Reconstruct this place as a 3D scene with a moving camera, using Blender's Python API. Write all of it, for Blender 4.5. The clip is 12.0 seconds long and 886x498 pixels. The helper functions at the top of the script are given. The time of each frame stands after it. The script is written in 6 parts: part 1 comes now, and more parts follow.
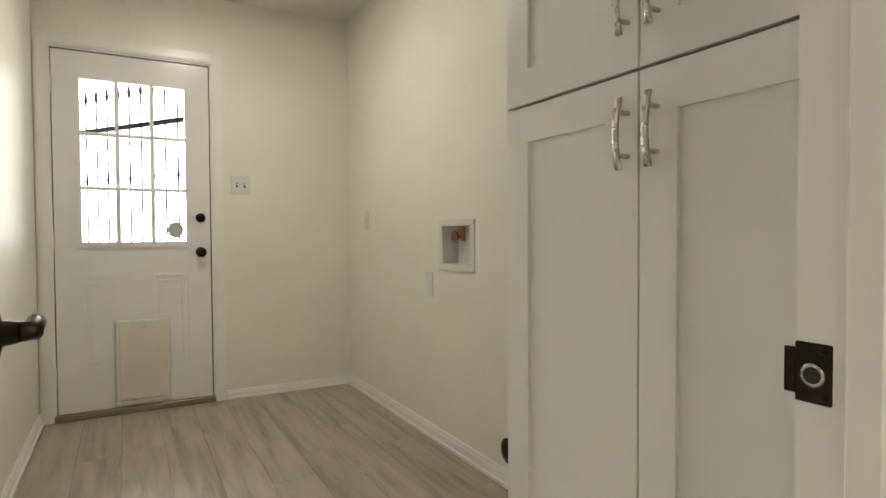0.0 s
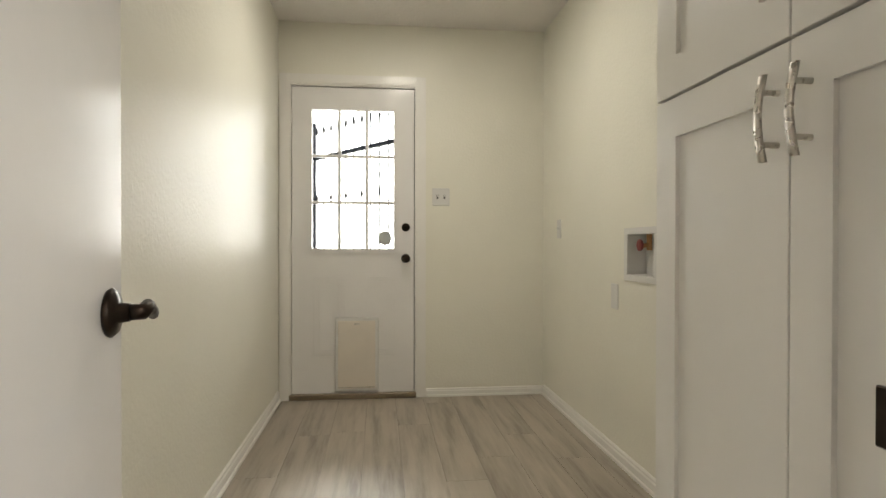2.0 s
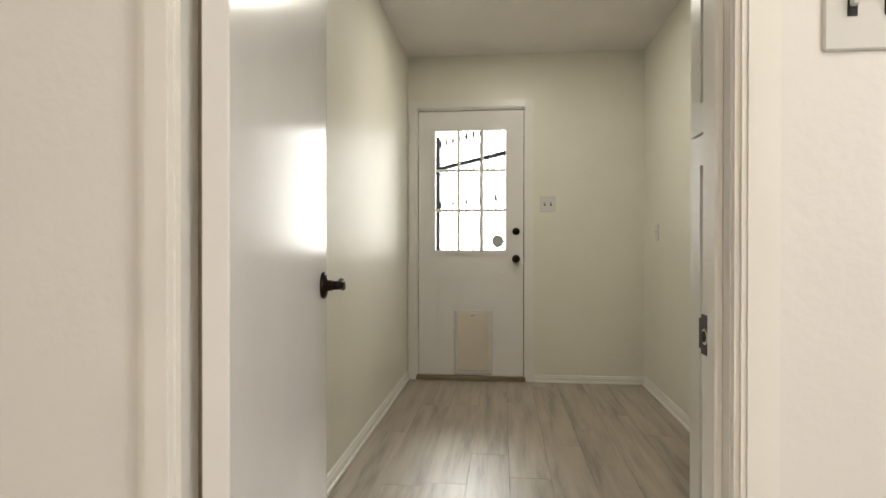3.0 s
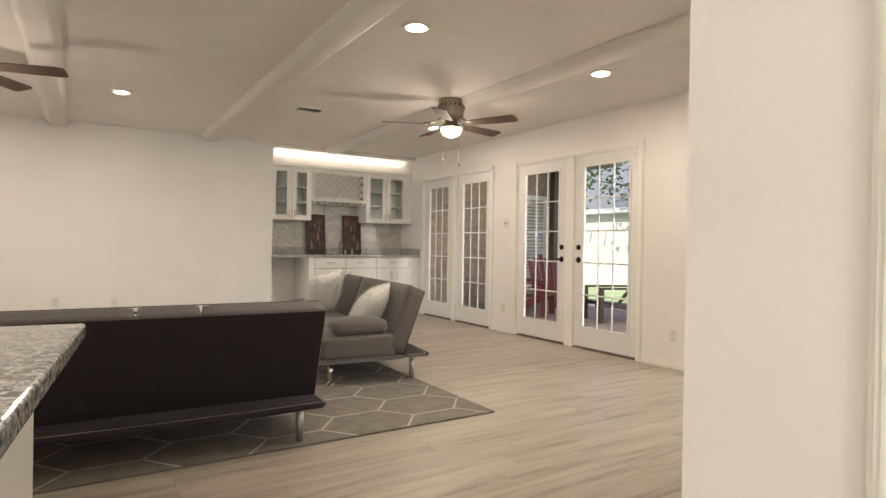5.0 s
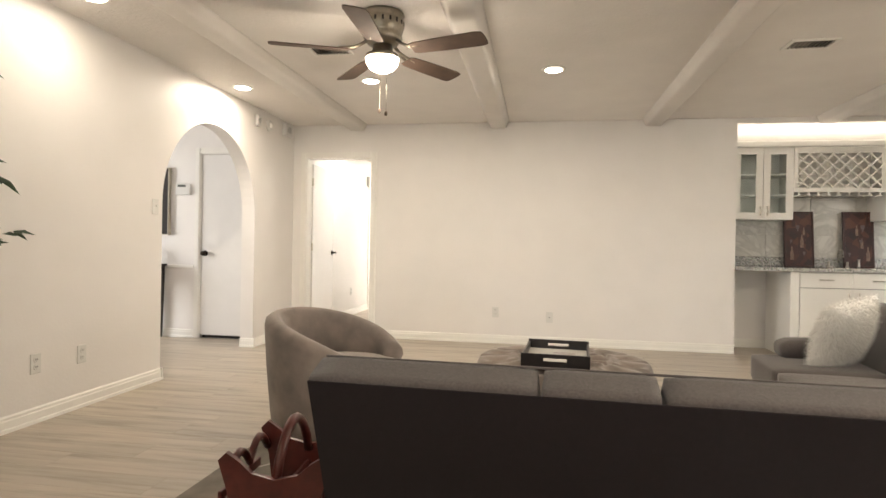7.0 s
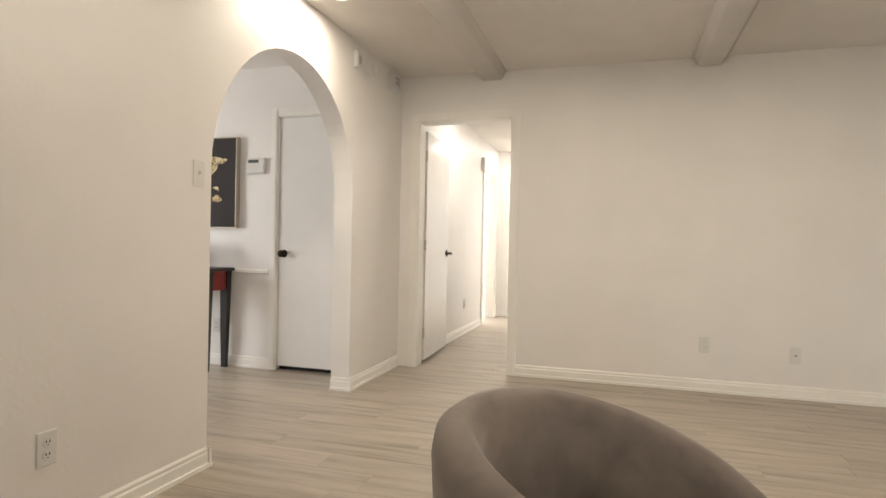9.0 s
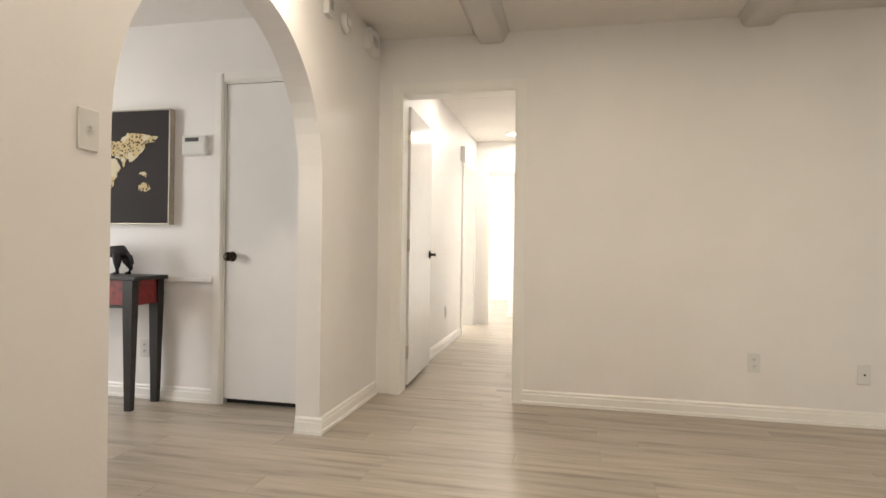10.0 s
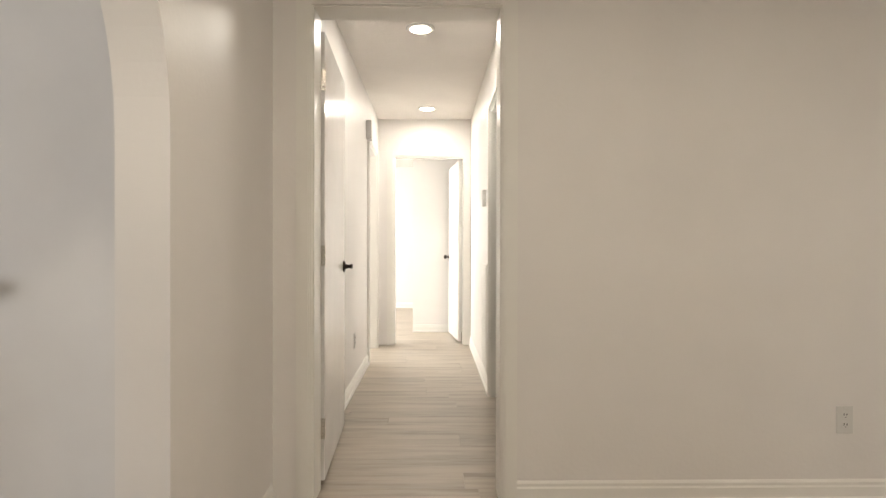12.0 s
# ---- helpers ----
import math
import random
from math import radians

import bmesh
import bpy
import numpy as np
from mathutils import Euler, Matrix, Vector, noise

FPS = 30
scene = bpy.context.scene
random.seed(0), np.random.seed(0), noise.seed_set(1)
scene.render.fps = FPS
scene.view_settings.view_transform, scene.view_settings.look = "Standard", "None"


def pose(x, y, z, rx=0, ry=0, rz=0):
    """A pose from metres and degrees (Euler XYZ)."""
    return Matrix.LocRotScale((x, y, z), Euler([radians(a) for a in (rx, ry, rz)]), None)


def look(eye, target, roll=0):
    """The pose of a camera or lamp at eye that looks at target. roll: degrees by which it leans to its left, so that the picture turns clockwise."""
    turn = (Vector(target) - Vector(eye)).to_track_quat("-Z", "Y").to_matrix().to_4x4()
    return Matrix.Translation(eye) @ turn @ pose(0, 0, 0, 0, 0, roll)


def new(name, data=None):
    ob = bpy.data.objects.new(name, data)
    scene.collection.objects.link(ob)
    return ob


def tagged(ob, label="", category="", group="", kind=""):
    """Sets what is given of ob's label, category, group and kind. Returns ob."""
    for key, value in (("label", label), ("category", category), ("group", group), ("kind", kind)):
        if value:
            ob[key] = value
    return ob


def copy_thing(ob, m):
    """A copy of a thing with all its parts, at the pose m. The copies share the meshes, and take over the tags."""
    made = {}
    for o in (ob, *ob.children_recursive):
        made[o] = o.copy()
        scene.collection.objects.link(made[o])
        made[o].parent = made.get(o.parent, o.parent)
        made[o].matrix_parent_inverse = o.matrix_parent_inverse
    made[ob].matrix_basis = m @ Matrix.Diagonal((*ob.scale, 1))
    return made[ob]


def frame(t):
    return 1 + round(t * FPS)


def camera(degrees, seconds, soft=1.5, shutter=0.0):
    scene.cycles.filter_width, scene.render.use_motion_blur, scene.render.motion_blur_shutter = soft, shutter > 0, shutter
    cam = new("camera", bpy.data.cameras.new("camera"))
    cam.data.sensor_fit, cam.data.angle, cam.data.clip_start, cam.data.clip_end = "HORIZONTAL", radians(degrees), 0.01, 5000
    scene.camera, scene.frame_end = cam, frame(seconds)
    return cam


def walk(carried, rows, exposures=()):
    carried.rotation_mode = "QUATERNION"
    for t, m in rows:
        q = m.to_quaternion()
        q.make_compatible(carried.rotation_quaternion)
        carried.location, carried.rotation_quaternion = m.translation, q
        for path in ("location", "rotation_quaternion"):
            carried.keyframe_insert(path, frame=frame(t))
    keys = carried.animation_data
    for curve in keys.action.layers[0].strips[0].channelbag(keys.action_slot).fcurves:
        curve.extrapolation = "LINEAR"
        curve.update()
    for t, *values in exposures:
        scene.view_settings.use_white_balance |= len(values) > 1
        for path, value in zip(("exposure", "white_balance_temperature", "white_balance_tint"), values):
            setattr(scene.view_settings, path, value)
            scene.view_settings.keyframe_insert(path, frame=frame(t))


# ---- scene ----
cam = camera(75.5, 12.0)
PATH = [
    (0, (2.249, -7.903, 1.023), (3.997, -8.872, 0.97), -0.3),
    (0.5, (2.377, -7.979, 1.015), (4.235, -8.718, 0.969), -0.3),
    (1, (2.469, -8.033, 1.01), (4.392, -8.58, 0.974), -0.2),
    (1.5, (2.416, -8.07, 1.013), (4.379, -8.45, 0.989), -0.1),
    (2, (2.198, -8.129, 1.011), (4.186, -8.35, 0.997), 0.1),
    (2.5, (1.934, -8.186, 1.02), (3.932, -8.259, 1.008), 0.2),
    (2.7, (1.812, -8.204, 1.013), (3.812, -8.183, 1.002), 0.1),
    (4.3, (1.454, -8.206, 1.049), (2.996, -6.933, 1.039), 0.6),
    (4.5, (1.531, -8.169, 1.056), (2.944, -6.754, 1.046), 0.6),
    (5, (1.696, -7.988, 1.072), (2.765, -6.298, 1.06), 0.9),
    (5.5, (1.851, -7.663, 1.08), (2.587, -5.804, 1.069), 0.9),
    (6, (1.98, -7.263, 1.089), (2.342, -5.296, 1.077), 0.9),
    (6.5, (2.014, -6.834, 1.096), (1.998, -4.835, 1.085), 0.9),
    (7, (1.903, -6.394, 1.064), (1.577, -4.421, 1.056), 1.0),
    (7.5, (1.721, -5.937, 1.021), (1.16, -4.017, 1.019), 1.0),
    (7.7, (1.561, -5.76, 1.022), (0.976, -3.847, 1.013), 1.3),
    (9.5, (0.589, -4.177, 1.03), (0.019, -2.26, 1.021), 0.9),
    (10, (0.341, -3.807, 1.017), (-0.087, -1.853, 1.014), 0.8),
    (10.5, (0.143, -3.424, 1.021), (-0.127, -1.443, 1.028), 0.9),
    (11, (-0.067, -3.072, 1.024), (-0.189, -1.075, 1.029), 0.8),
    (11.5, (-0.174, -2.758, 1.065), (-0.193, -0.758, 1.059), 0.2),
    (12, (-0.293, -2.395, 1.078), (-0.258, -0.395, 1.068), 0.1),
]
EXPOSURES = [(0.0, 0.4), (1.0, 0.44), (2.0, 0.38), (2.7, 0.17), (4.3, 0.24), (5.0, 0.47), (6.0, 0.84), (6.5, 0.82), (7.5, 0.53), (9.5, 0.22), (10.5, 0.15), (12.0, -0.1)]
walk(cam, [(t, look(eye, target, roll)) for t, eye, target, roll in PATH], EXPOSURES)

# ---- world, sun, lamps ----
world = bpy.data.worlds.new("sky")
scene.world = world
world.use_nodes = True
wn = world.node_tree.nodes
sky = wn.new("ShaderNodeTexSky")
sky.sky_type = "NISHITA"
sky.sun_disc = False
sky.sun_elevation, sky.sun_rotation = radians(53.9), radians(239.0)
world.node_tree.links.new(sky.outputs[0], wn["Background"].inputs[0])
wn["Background"].inputs[1].default_value = 0.15


def lamp(name, kind, m, energy, color=(1, 1, 1), **kw):
    data = bpy.data.lights.new(name, kind)
    data.energy, data.color = energy, color
    if "size" in kw:
        data.shape = "RECTANGLE" if "size_y" in kw else "DISK"
        data.size = kw["size"]
        if "size_y" in kw:
            data.size_y = kw["size_y"]
    if "angle" in kw:
        data.angle = kw["angle"]
    if "radius" in kw:
        data.shadow_soft_size = kw["radius"]
    if "spread" in kw:
        data.spread = kw["spread"]
    ob = new(name, data)
    ob.matrix_world = m
    return ob


SUN_DIR = Vector((0.5, 0.3, -0.8))
lamp("sun", "SUN", look((20, -20, 30), Vector((20, -20, 30)) + SUN_DIR), 5.0, (1, 0.95, 0.87), angle=radians(0.6))
WARM = (1.0, 0.87, 0.70)
CEIL = 2.46
# the last four, over the kitchen, are assumed and added out of view
CANS = [(-0.72, -1.64), (0.49, -1.72), (2.0, -1.87), (5.2, -2.22), (3.48, -4.81), (5.16, -4.81), (3.9, -6.02),
        (-0.62, -3.5), (1.6, -9.2), (0.2, -9.2), (0.2, -6.9), (0.2, -8.1)]
for x, y in CANS:
    lamp("can_lamp", "AREA", pose(x, y, CEIL - 0.02), 3.5 if (x, y) == (-0.62, -3.5) else 10, WARM, size=0.13)
HALL_CANS = [(-0.375, 1.24), (-0.354, 3.34)]
for x, y in HALL_CANS:
    lamp("hall_can_lamp", "AREA", pose(x, y, CEIL - 0.02), 11, (1.0, 0.93, 0.82), size=0.13)
FANS = [(0.96, -3.05, -15), (4.67, -3.4, 11)]
for x, y, turn in FANS:
    lamp("fan_lamp", "POINT", pose(x, y, 1.98), 8, WARM, radius=0.11)
# added fill light: an assumed laundry fixture, kept out of view
LAUNDRY_FILL = (4.9, -8.3)
lamp("laundry_can_lamp", "AREA", pose(*LAUNDRY_FILL, CEIL - 0.02), 8.5, (1.0, 0.94, 0.82), size=0.13)
# area lamps for daylight; the window openings they fill are out of view
# neutral fill for the laundry door wall, from an added kitchen opening
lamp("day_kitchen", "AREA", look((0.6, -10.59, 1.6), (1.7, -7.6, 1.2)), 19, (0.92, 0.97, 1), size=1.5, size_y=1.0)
# extra sky fill, hung outside above the sight lines through the door glass
lamp("day_back_door", "AREA", look((9.6, -7.97, 3.4), (4.0, -8.1, 1.2)), 175, (0.97, 1, 0.94), size=2.4, size_y=1.2)
# added window lamp that brightens the foyer; the window itself is assumed
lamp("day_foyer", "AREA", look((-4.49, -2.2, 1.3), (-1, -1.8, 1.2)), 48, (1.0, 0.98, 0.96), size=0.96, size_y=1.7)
lamp("day_bed", "AREA", look((-3.49, 5.9, 1.45), (-0.4, 5.6, 0.9)), 170, (1, 0.97, 0.9), size=1.36, size_y=1.26)
lamp("day_side", "AREA", look((-3.49, 3.35, 1.45), (-0.4, 3.2, 0.3)), 110, (1, 0.97, 0.9), size=1.26, size_y=1.26)
# not daylight: the hidden strip light behind the bar header
lamp("day_niche", "AREA", look((5.0, 0.02, 2.36), (5.0, 0.3, 2.3)), 1.6, WARM, size=2.1, size_y=0.05)

# ---- materials ----
def mat(name, color, rough=0.5, metal=0.0, vary=0.0, scale=20.0, bump=0.0, bscale=120.0, coat=0.0, spec=0.5, tint=None, bdist=0.002):
    m = bpy.data.materials.new(name)
    m.use_nodes = True
    nt = m.node_tree
    b = nt.nodes["Principled BSDF"]
    b.inputs["Base Color"].default_value = (*color, 1)
    b.inputs["Roughness"].default_value = rough
    b.inputs["Metallic"].default_value = metal
    b.inputs["Coat Weight"].default_value = coat
    b.inputs["Specular IOR Level"].default_value = spec
    tc = nt.nodes.new("ShaderNodeTexCoord")
    if vary:
        n1 = nt.nodes.new("ShaderNodeTexNoise")
        n1.inputs["Scale"].default_value = scale
        n1.inputs["Detail"].default_value = 6
        nt.links.new(tc.outputs["Object"], n1.inputs["Vector"])
        mix = nt.nodes.new("ShaderNodeMix")
        mix.data_type = "RGBA"
        dark = tint or tuple(c * (1 - vary) for c in color)
        mix.inputs[6].default_value = (*dark, 1)
        mix.inputs[7].default_value = (*[min(1, c * (1 + vary * 0.5)) for c in color], 1)
        ramp = nt.nodes.new("ShaderNodeMapRange")
        ramp.inputs["From Min"].default_value, ramp.inputs["From Max"].default_value = 0.3, 0.7
        nt.links.new(n1.outputs["Fac"], ramp.inputs["Value"])
        nt.links.new(ramp.outputs[0], mix.inputs[0])
        nt.links.new(mix.outputs[2], b.inputs["Base Color"])
        mr = nt.nodes.new("ShaderNodeMapRange")
        mr.inputs["To Min"].default_value, mr.inputs["To Max"].default_value = max(0.02, rough * 0.85), min(1, rough * 1.15)
        nt.links.new(n1.outputs["Fac"], mr.inputs["Value"])
        nt.links.new(mr.outputs[0], b.inputs["Roughness"])
    if bump:
        n2 = nt.nodes.new("ShaderNodeTexNoise")
        n2.inputs["Scale"].default_value = bscale
        n2.inputs["Detail"].default_value = 4
        nt.links.new(tc.outputs["Object"], n2.inputs["Vector"])
        bp = nt.nodes.new("ShaderNodeBump")
        bp.inputs["Strength"].default_value = bump
        bp.inputs["Distance"].default_value = bdist
        nt.links.new(n2.outputs["Fac"], bp.inputs["Height"])
        nt.links.new(bp.outputs[0], b.inputs["Normal"])
    return m


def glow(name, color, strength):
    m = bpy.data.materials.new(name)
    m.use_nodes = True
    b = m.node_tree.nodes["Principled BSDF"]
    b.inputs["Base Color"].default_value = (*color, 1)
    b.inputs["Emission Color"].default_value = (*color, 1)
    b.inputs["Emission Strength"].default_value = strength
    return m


def glass_mat(name, rough=0.0, color=(1, 1, 1)):
    m = bpy.data.materials.new(name)
    m.use_nodes = True
    b = m.node_tree.nodes["Principled BSDF"]
    b.inputs["Base Color"].default_value = (*color, 1)
    b.inputs["Transmission Weight"].default_value = 1
    b.inputs["Roughness"].default_value = rough
    b.inputs["IOR"].default_value = 1.1
    return m


M_WALL = mat("wall_paint", (0.80, 0.772, 0.748), 0.42, vary=0.03, scale=2.5, bump=0.25, bscale=55, bdist=0.003)
M_WALL_L = mat("laundry_wall_paint", (0.80, 0.78, 0.69), 0.42, vary=0.03, scale=2.5, bump=0.4, bscale=70, bdist=0.004)
M_CEIL = mat("ceiling_texture", (0.79, 0.755, 0.72), 0.8, vary=0.04, scale=3, bump=0.6, bscale=38, bdist=0.006)
M_TRIM = mat("trim_paint", (0.82, 0.80, 0.76), 0.3, vary=0.02, scale=6, bump=0.08, bscale=30)
M_DOOR = mat("door_paint", (0.80, 0.785, 0.77), 0.2, vary=0.025, scale=5, bump=0.12, bscale=25)
M_CAB = mat("cabinet_paint", (0.80, 0.785, 0.75), 0.33, vary=0.015, scale=8, bump=0.05, bscale=60)
M_BRONZE = mat("oil_bronze", (0.035, 0.026, 0.02), 0.32, metal=0.9, vary=0.2, scale=60)
M_NICKEL = mat("brushed_nickel", (0.58, 0.55, 0.50), 0.28, metal=1.0, vary=0.08, scale=90)
M_FANMETAL = mat("aged_nickel", (0.30, 0.265, 0.215), 0.34, metal=0.9, vary=0.15, scale=40)
# slat metal, darker than the white vent frame
M_VENT = mat("grey_brown_vent_metal", (0.34, 0.31, 0.27), 0.5, metal=0.3, vary=0.2, scale=30)
M_SATIN = mat("satin_steel", (0.50, 0.49, 0.46), 0.38, metal=0.85, vary=0.06, scale=50)
M_CHROME = mat("chrome", (0.75, 0.74, 0.72), 0.08, metal=1.0)
M_PLASTIC = mat("white_plastic", (0.69, 0.68, 0.655), 0.35, vary=0.02, scale=30)
M_DARK = mat("dark_gap", (0.02, 0.018, 0.016), 0.7)
M_GLASS = glass_mat("clear_glass")
M_FABRIC = mat("grey_fabric", (0.118, 0.103, 0.098), 0.92, vary=0.22, scale=140, bump=0.5, bscale=420, spec=0.2)
M_BACKCLOTH = mat("black_lining", (0.0245, 0.0196, 0.0208), 0.95, vary=0.1, scale=60, bump=0.3, bscale=500, spec=0.15)
M_VELVET = mat("taupe_velvet", (0.245, 0.203, 0.176), 0.75, vary=0.42, scale=5.5, bump=0.35, bscale=9, spec=0.25)
for m, w in ((M_FABRIC, 0.28), (M_BACKCLOTH, 0.06), (M_VELVET, 0.22)):
    b = m.node_tree.nodes["Principled BSDF"]
    b.inputs["Sheen Weight"].default_value = w
    b.inputs["Sheen Roughness"].default_value = 0.45
M_FUR = mat("white_fur", (0.90, 0.88, 0.84), 0.95, vary=0.04, scale=30, bump=0.3, bscale=160, spec=0.1)
M_FUR.node_tree.nodes["Principled BSDF"].inputs["Subsurface Weight"].default_value = 0.6
M_FUR.node_tree.nodes["Principled BSDF"].inputs["Subsurface Radius"].default_value = (0.03, 0.03, 0.03)
M_REDWOOD = mat("mahogany", (0.085, 0.018, 0.014), 0.3, vary=0.35, scale=25)
M_BLACKWOOD = mat("black_wood", (0.018, 0.014, 0.013), 0.4, vary=0.4, scale=30)
M_REDPAINT = mat("red_panel", (0.23, 0.02, 0.018), 0.45, vary=0.5, scale=30)
M_FANBLADE = mat("fan_blade_wood", (0.10, 0.062, 0.043), 0.7, vary=0.3, scale=14)
M_BULB = glow("lit_lens", (1, 0.9, 0.74), 16)
M_BOWL = glow("lit_bowl", (1, 0.86, 0.66), 7)
M_TERRA = mat("red_plastic", (0.23, 0.042, 0.036), 0.45, vary=0.15, scale=10)
M_OUTWOOD = mat("brown_wood", (0.09, 0.045, 0.028), 0.5, vary=0.3, scale=20)

# floor planks: grain along the board, one tone per board
def plank_mat(name, axis):
    m = bpy.data.materials.new(name)
    m.use_nodes = True
    nt = m.node_tree
    L = nt.links.new
    b = nt.nodes["Principled BSDF"]
    tc = nt.nodes.new("ShaderNodeTexCoord")
    mp = nt.nodes.new("ShaderNodeMapping")
    mp.inputs["Scale"].default_value = (0.9, 10, 1) if axis == "x" else (10, 0.9, 1)
    L(tc.outputs["Object"], mp.inputs["Vector"])
    oi = nt.nodes.new("ShaderNodeObjectInfo")
    gi = nt.nodes.new("ShaderNodeNewGeometry")
    add = nt.nodes.new("ShaderNodeMath")
    L(oi.outputs["Random"], add.inputs[0])
    L(gi.outputs["Random Per Island"], add.inputs[1])
    comb = nt.nodes.new("ShaderNodeMath")
    comb.operation = "MULTIPLY"
    comb.inputs[1].default_value = 37.0
    L(add.outputs[0], comb.inputs[0])
    vadd = nt.nodes.new("ShaderNodeVectorMath")
    L(mp.outputs[0], vadd.inputs[0])
    L(comb.outputs[0], vadd.inputs[1])
    n1 = nt.nodes.new("ShaderNodeTexNoise")
    n1.inputs["Scale"].default_value = 1.6
    n1.inputs["Detail"].default_value = 7
    n1.inputs["Roughness"].default_value = 0.62
    L(vadd.outputs[0], n1.inputs["Vector"])
    rp = nt.nodes.new("ShaderNodeValToRGB")
    e = rp.color_ramp.elements
    e[0].position, e[0].color = 0.33, (0.245, 0.208, 0.165, 1)
    e[1].position, e[1].color = 0.60, (0.425, 0.372, 0.308, 1)
    mid = rp.color_ramp.elements.new(0.45)
    mid.color = (0.352, 0.304, 0.248, 1)
    L(n1.outputs["Fac"], rp.inputs[0])
    fr = nt.nodes.new("ShaderNodeMath")
    fr.operation = "FRACT"
    L(add.outputs[0], fr.inputs[0])
    mr = nt.nodes.new("ShaderNodeMapRange")
    mr.inputs["To Min"].default_value, mr.inputs["To Max"].default_value = 0.92, 1.06
    L(fr.outputs[0], mr.inputs["Value"])
    mul = nt.nodes.new("ShaderNodeVectorMath")
    mul.operation = "SCALE"
    L(rp.outputs[0], mul.inputs[0])
    L(mr.outputs[0], mul.inputs["Scale"])
    L(mul.outputs[0], b.inputs["Base Color"])
    b.inputs["Roughness"].default_value = 0.36
    bp = nt.nodes.new("ShaderNodeBump")
    bp.inputs["Strength"].default_value = 0.12
    bp.inputs["Distance"].default_value = 0.001
    L(n1.outputs["Fac"], bp.inputs["Height"])
    L(bp.outputs[0], b.inputs["Normal"])
    return m


M_PLANK = plank_mat("vinyl_plank", "x")


def granite_mat():
    m = bpy.data.materials.new("speckled_granite")
    m.use_nodes = True
    nt = m.node_tree
    L = nt.links.new
    b = nt.nodes["Principled BSDF"]
    tc = nt.nodes.new("ShaderNodeTexCoord")
    v = nt.nodes.new("ShaderNodeTexVoronoi")
    v.inputs["Scale"].default_value = 130
    n = nt.nodes.new("ShaderNodeTexNoise")
    n.inputs["Scale"].default_value = 66
    n.inputs["Detail"].default_value = 9
    n.inputs["Roughness"].default_value = 0.75
    L(tc.outputs["Object"], v.inputs["Vector"])
    L(tc.outputs["Object"], n.inputs["Vector"])
    r1 = nt.nodes.new("ShaderNodeValToRGB")
    e = r1.color_ramp.elements
    e[0].position, e[0].color = 0.36, (0.05, 0.04, 0.035, 1)
    e[1].position, e[1].color = 0.60, (0.62, 0.60, 0.55, 1)
    k = r1.color_ramp.elements.new(0.46)
    k.color = (0.25, 0.225, 0.19, 1)
    k = r1.color_ramp.elements.new(0.51)
    k.color = (0.50, 0.48, 0.43, 1)
    L(n.outputs["Fac"], r1.inputs[0])
    mix = nt.nodes.new("ShaderNodeMix")
    mix.data_type = "RGBA"
    mix.blend_type = "MULTIPLY"
    mix.inputs[0].default_value = 0.55
    L(r1.outputs[0], mix.inputs[6])
    L(v.outputs["Color"], mix.inputs[7])
    hs = nt.nodes.new("ShaderNodeHueSaturation")
    hs.inputs["Saturation"].default_value = 0.25
    hs.inputs["Value"].default_value = 1.15
    L(mix.outputs[2], hs.inputs["Color"])
    L(hs.outputs[0], b.inputs["Base Color"])
    b.inputs["Roughness"].default_value = 0.1
    return m


M_GRANITE = granite_mat()


def marble_mat():
    m = bpy.data.materials.new("veined_marble_tile")
    m.use_nodes = True
    nt = m.node_tree
    L = nt.links.new
    b = nt.nodes["Principled BSDF"]
    tc = nt.nodes.new("ShaderNodeTexCoord")
    oi = nt.nodes.new("ShaderNodeObjectInfo")
    vadd = nt.nodes.new("ShaderNodeVectorMath")
    mu = nt.nodes.new("ShaderNodeMath")
    mu.operation = "MULTIPLY"
    mu.inputs[1].default_value = 23
    L(oi.outputs["Random"], mu.inputs[0])
    L(tc.outputs["Object"], vadd.inputs[0])
    L(mu.outputs[0], vadd.inputs[1])
    n = nt.nodes.new("ShaderNodeTexNoise")
    n.inputs["Scale"].default_value = 3.2
    n.inputs["Detail"].default_value = 7
    n.inputs["Distortion"].default_value = 1.6
    L(vadd.outputs[0], n.inputs["Vector"])
    r = nt.nodes.new("ShaderNodeValToRGB")
    e = r.color_ramp.elements
    e[0].position, e[0].color = 0.38, (0.58, 0.565, 0.53, 1)
    e[1].position, e[1].color = 0.60, (0.63, 0.615, 0.58, 1)
    k = r.color_ramp.elements.new(0.50)
    k.color = (0.47, 0.455, 0.43, 1)
    L(n.outputs["Fac"], r.inputs[0])
    L(r.outputs[0], b.inputs["Base Color"])
    b.inputs["Roughness"].default_value = 0.25
    return m


M_MARBLE = marble_mat()
M_RUG = mat("grey_rug", (0.215, 0.192, 0.165), 0.95, vary=0.25, scale=9, bump=0.6, bscale=300, spec=0.1)
M_RUGLINE = mat("rug_line", (0.50, 0.47, 0.42), 0.95, vary=0.15, scale=60, bump=0.4, bscale=300, spec=0.1)
M_LEAF = mat("silk_leaf", (0.035, 0.075, 0.028), 0.45, vary=0.35, scale=12)
M_BARK = mat("bark", (0.10, 0.07, 0.05), 0.85, vary=0.3, scale=30, bump=0.6, bscale=60)
M_GRASS = mat("lawn", (0.30, 0.37, 0.19), 0.9, vary=0.35, scale=4)
M_BRICK = mat("patio_brick", (0.50, 0.38, 0.33), 0.85, vary=0.25, scale=8, bump=0.4, bscale=80)
M_BRICKWALL = mat("house_brick", (0.42, 0.32, 0.24), 0.88, vary=0.3, scale=12, bump=0.5, bscale=80)
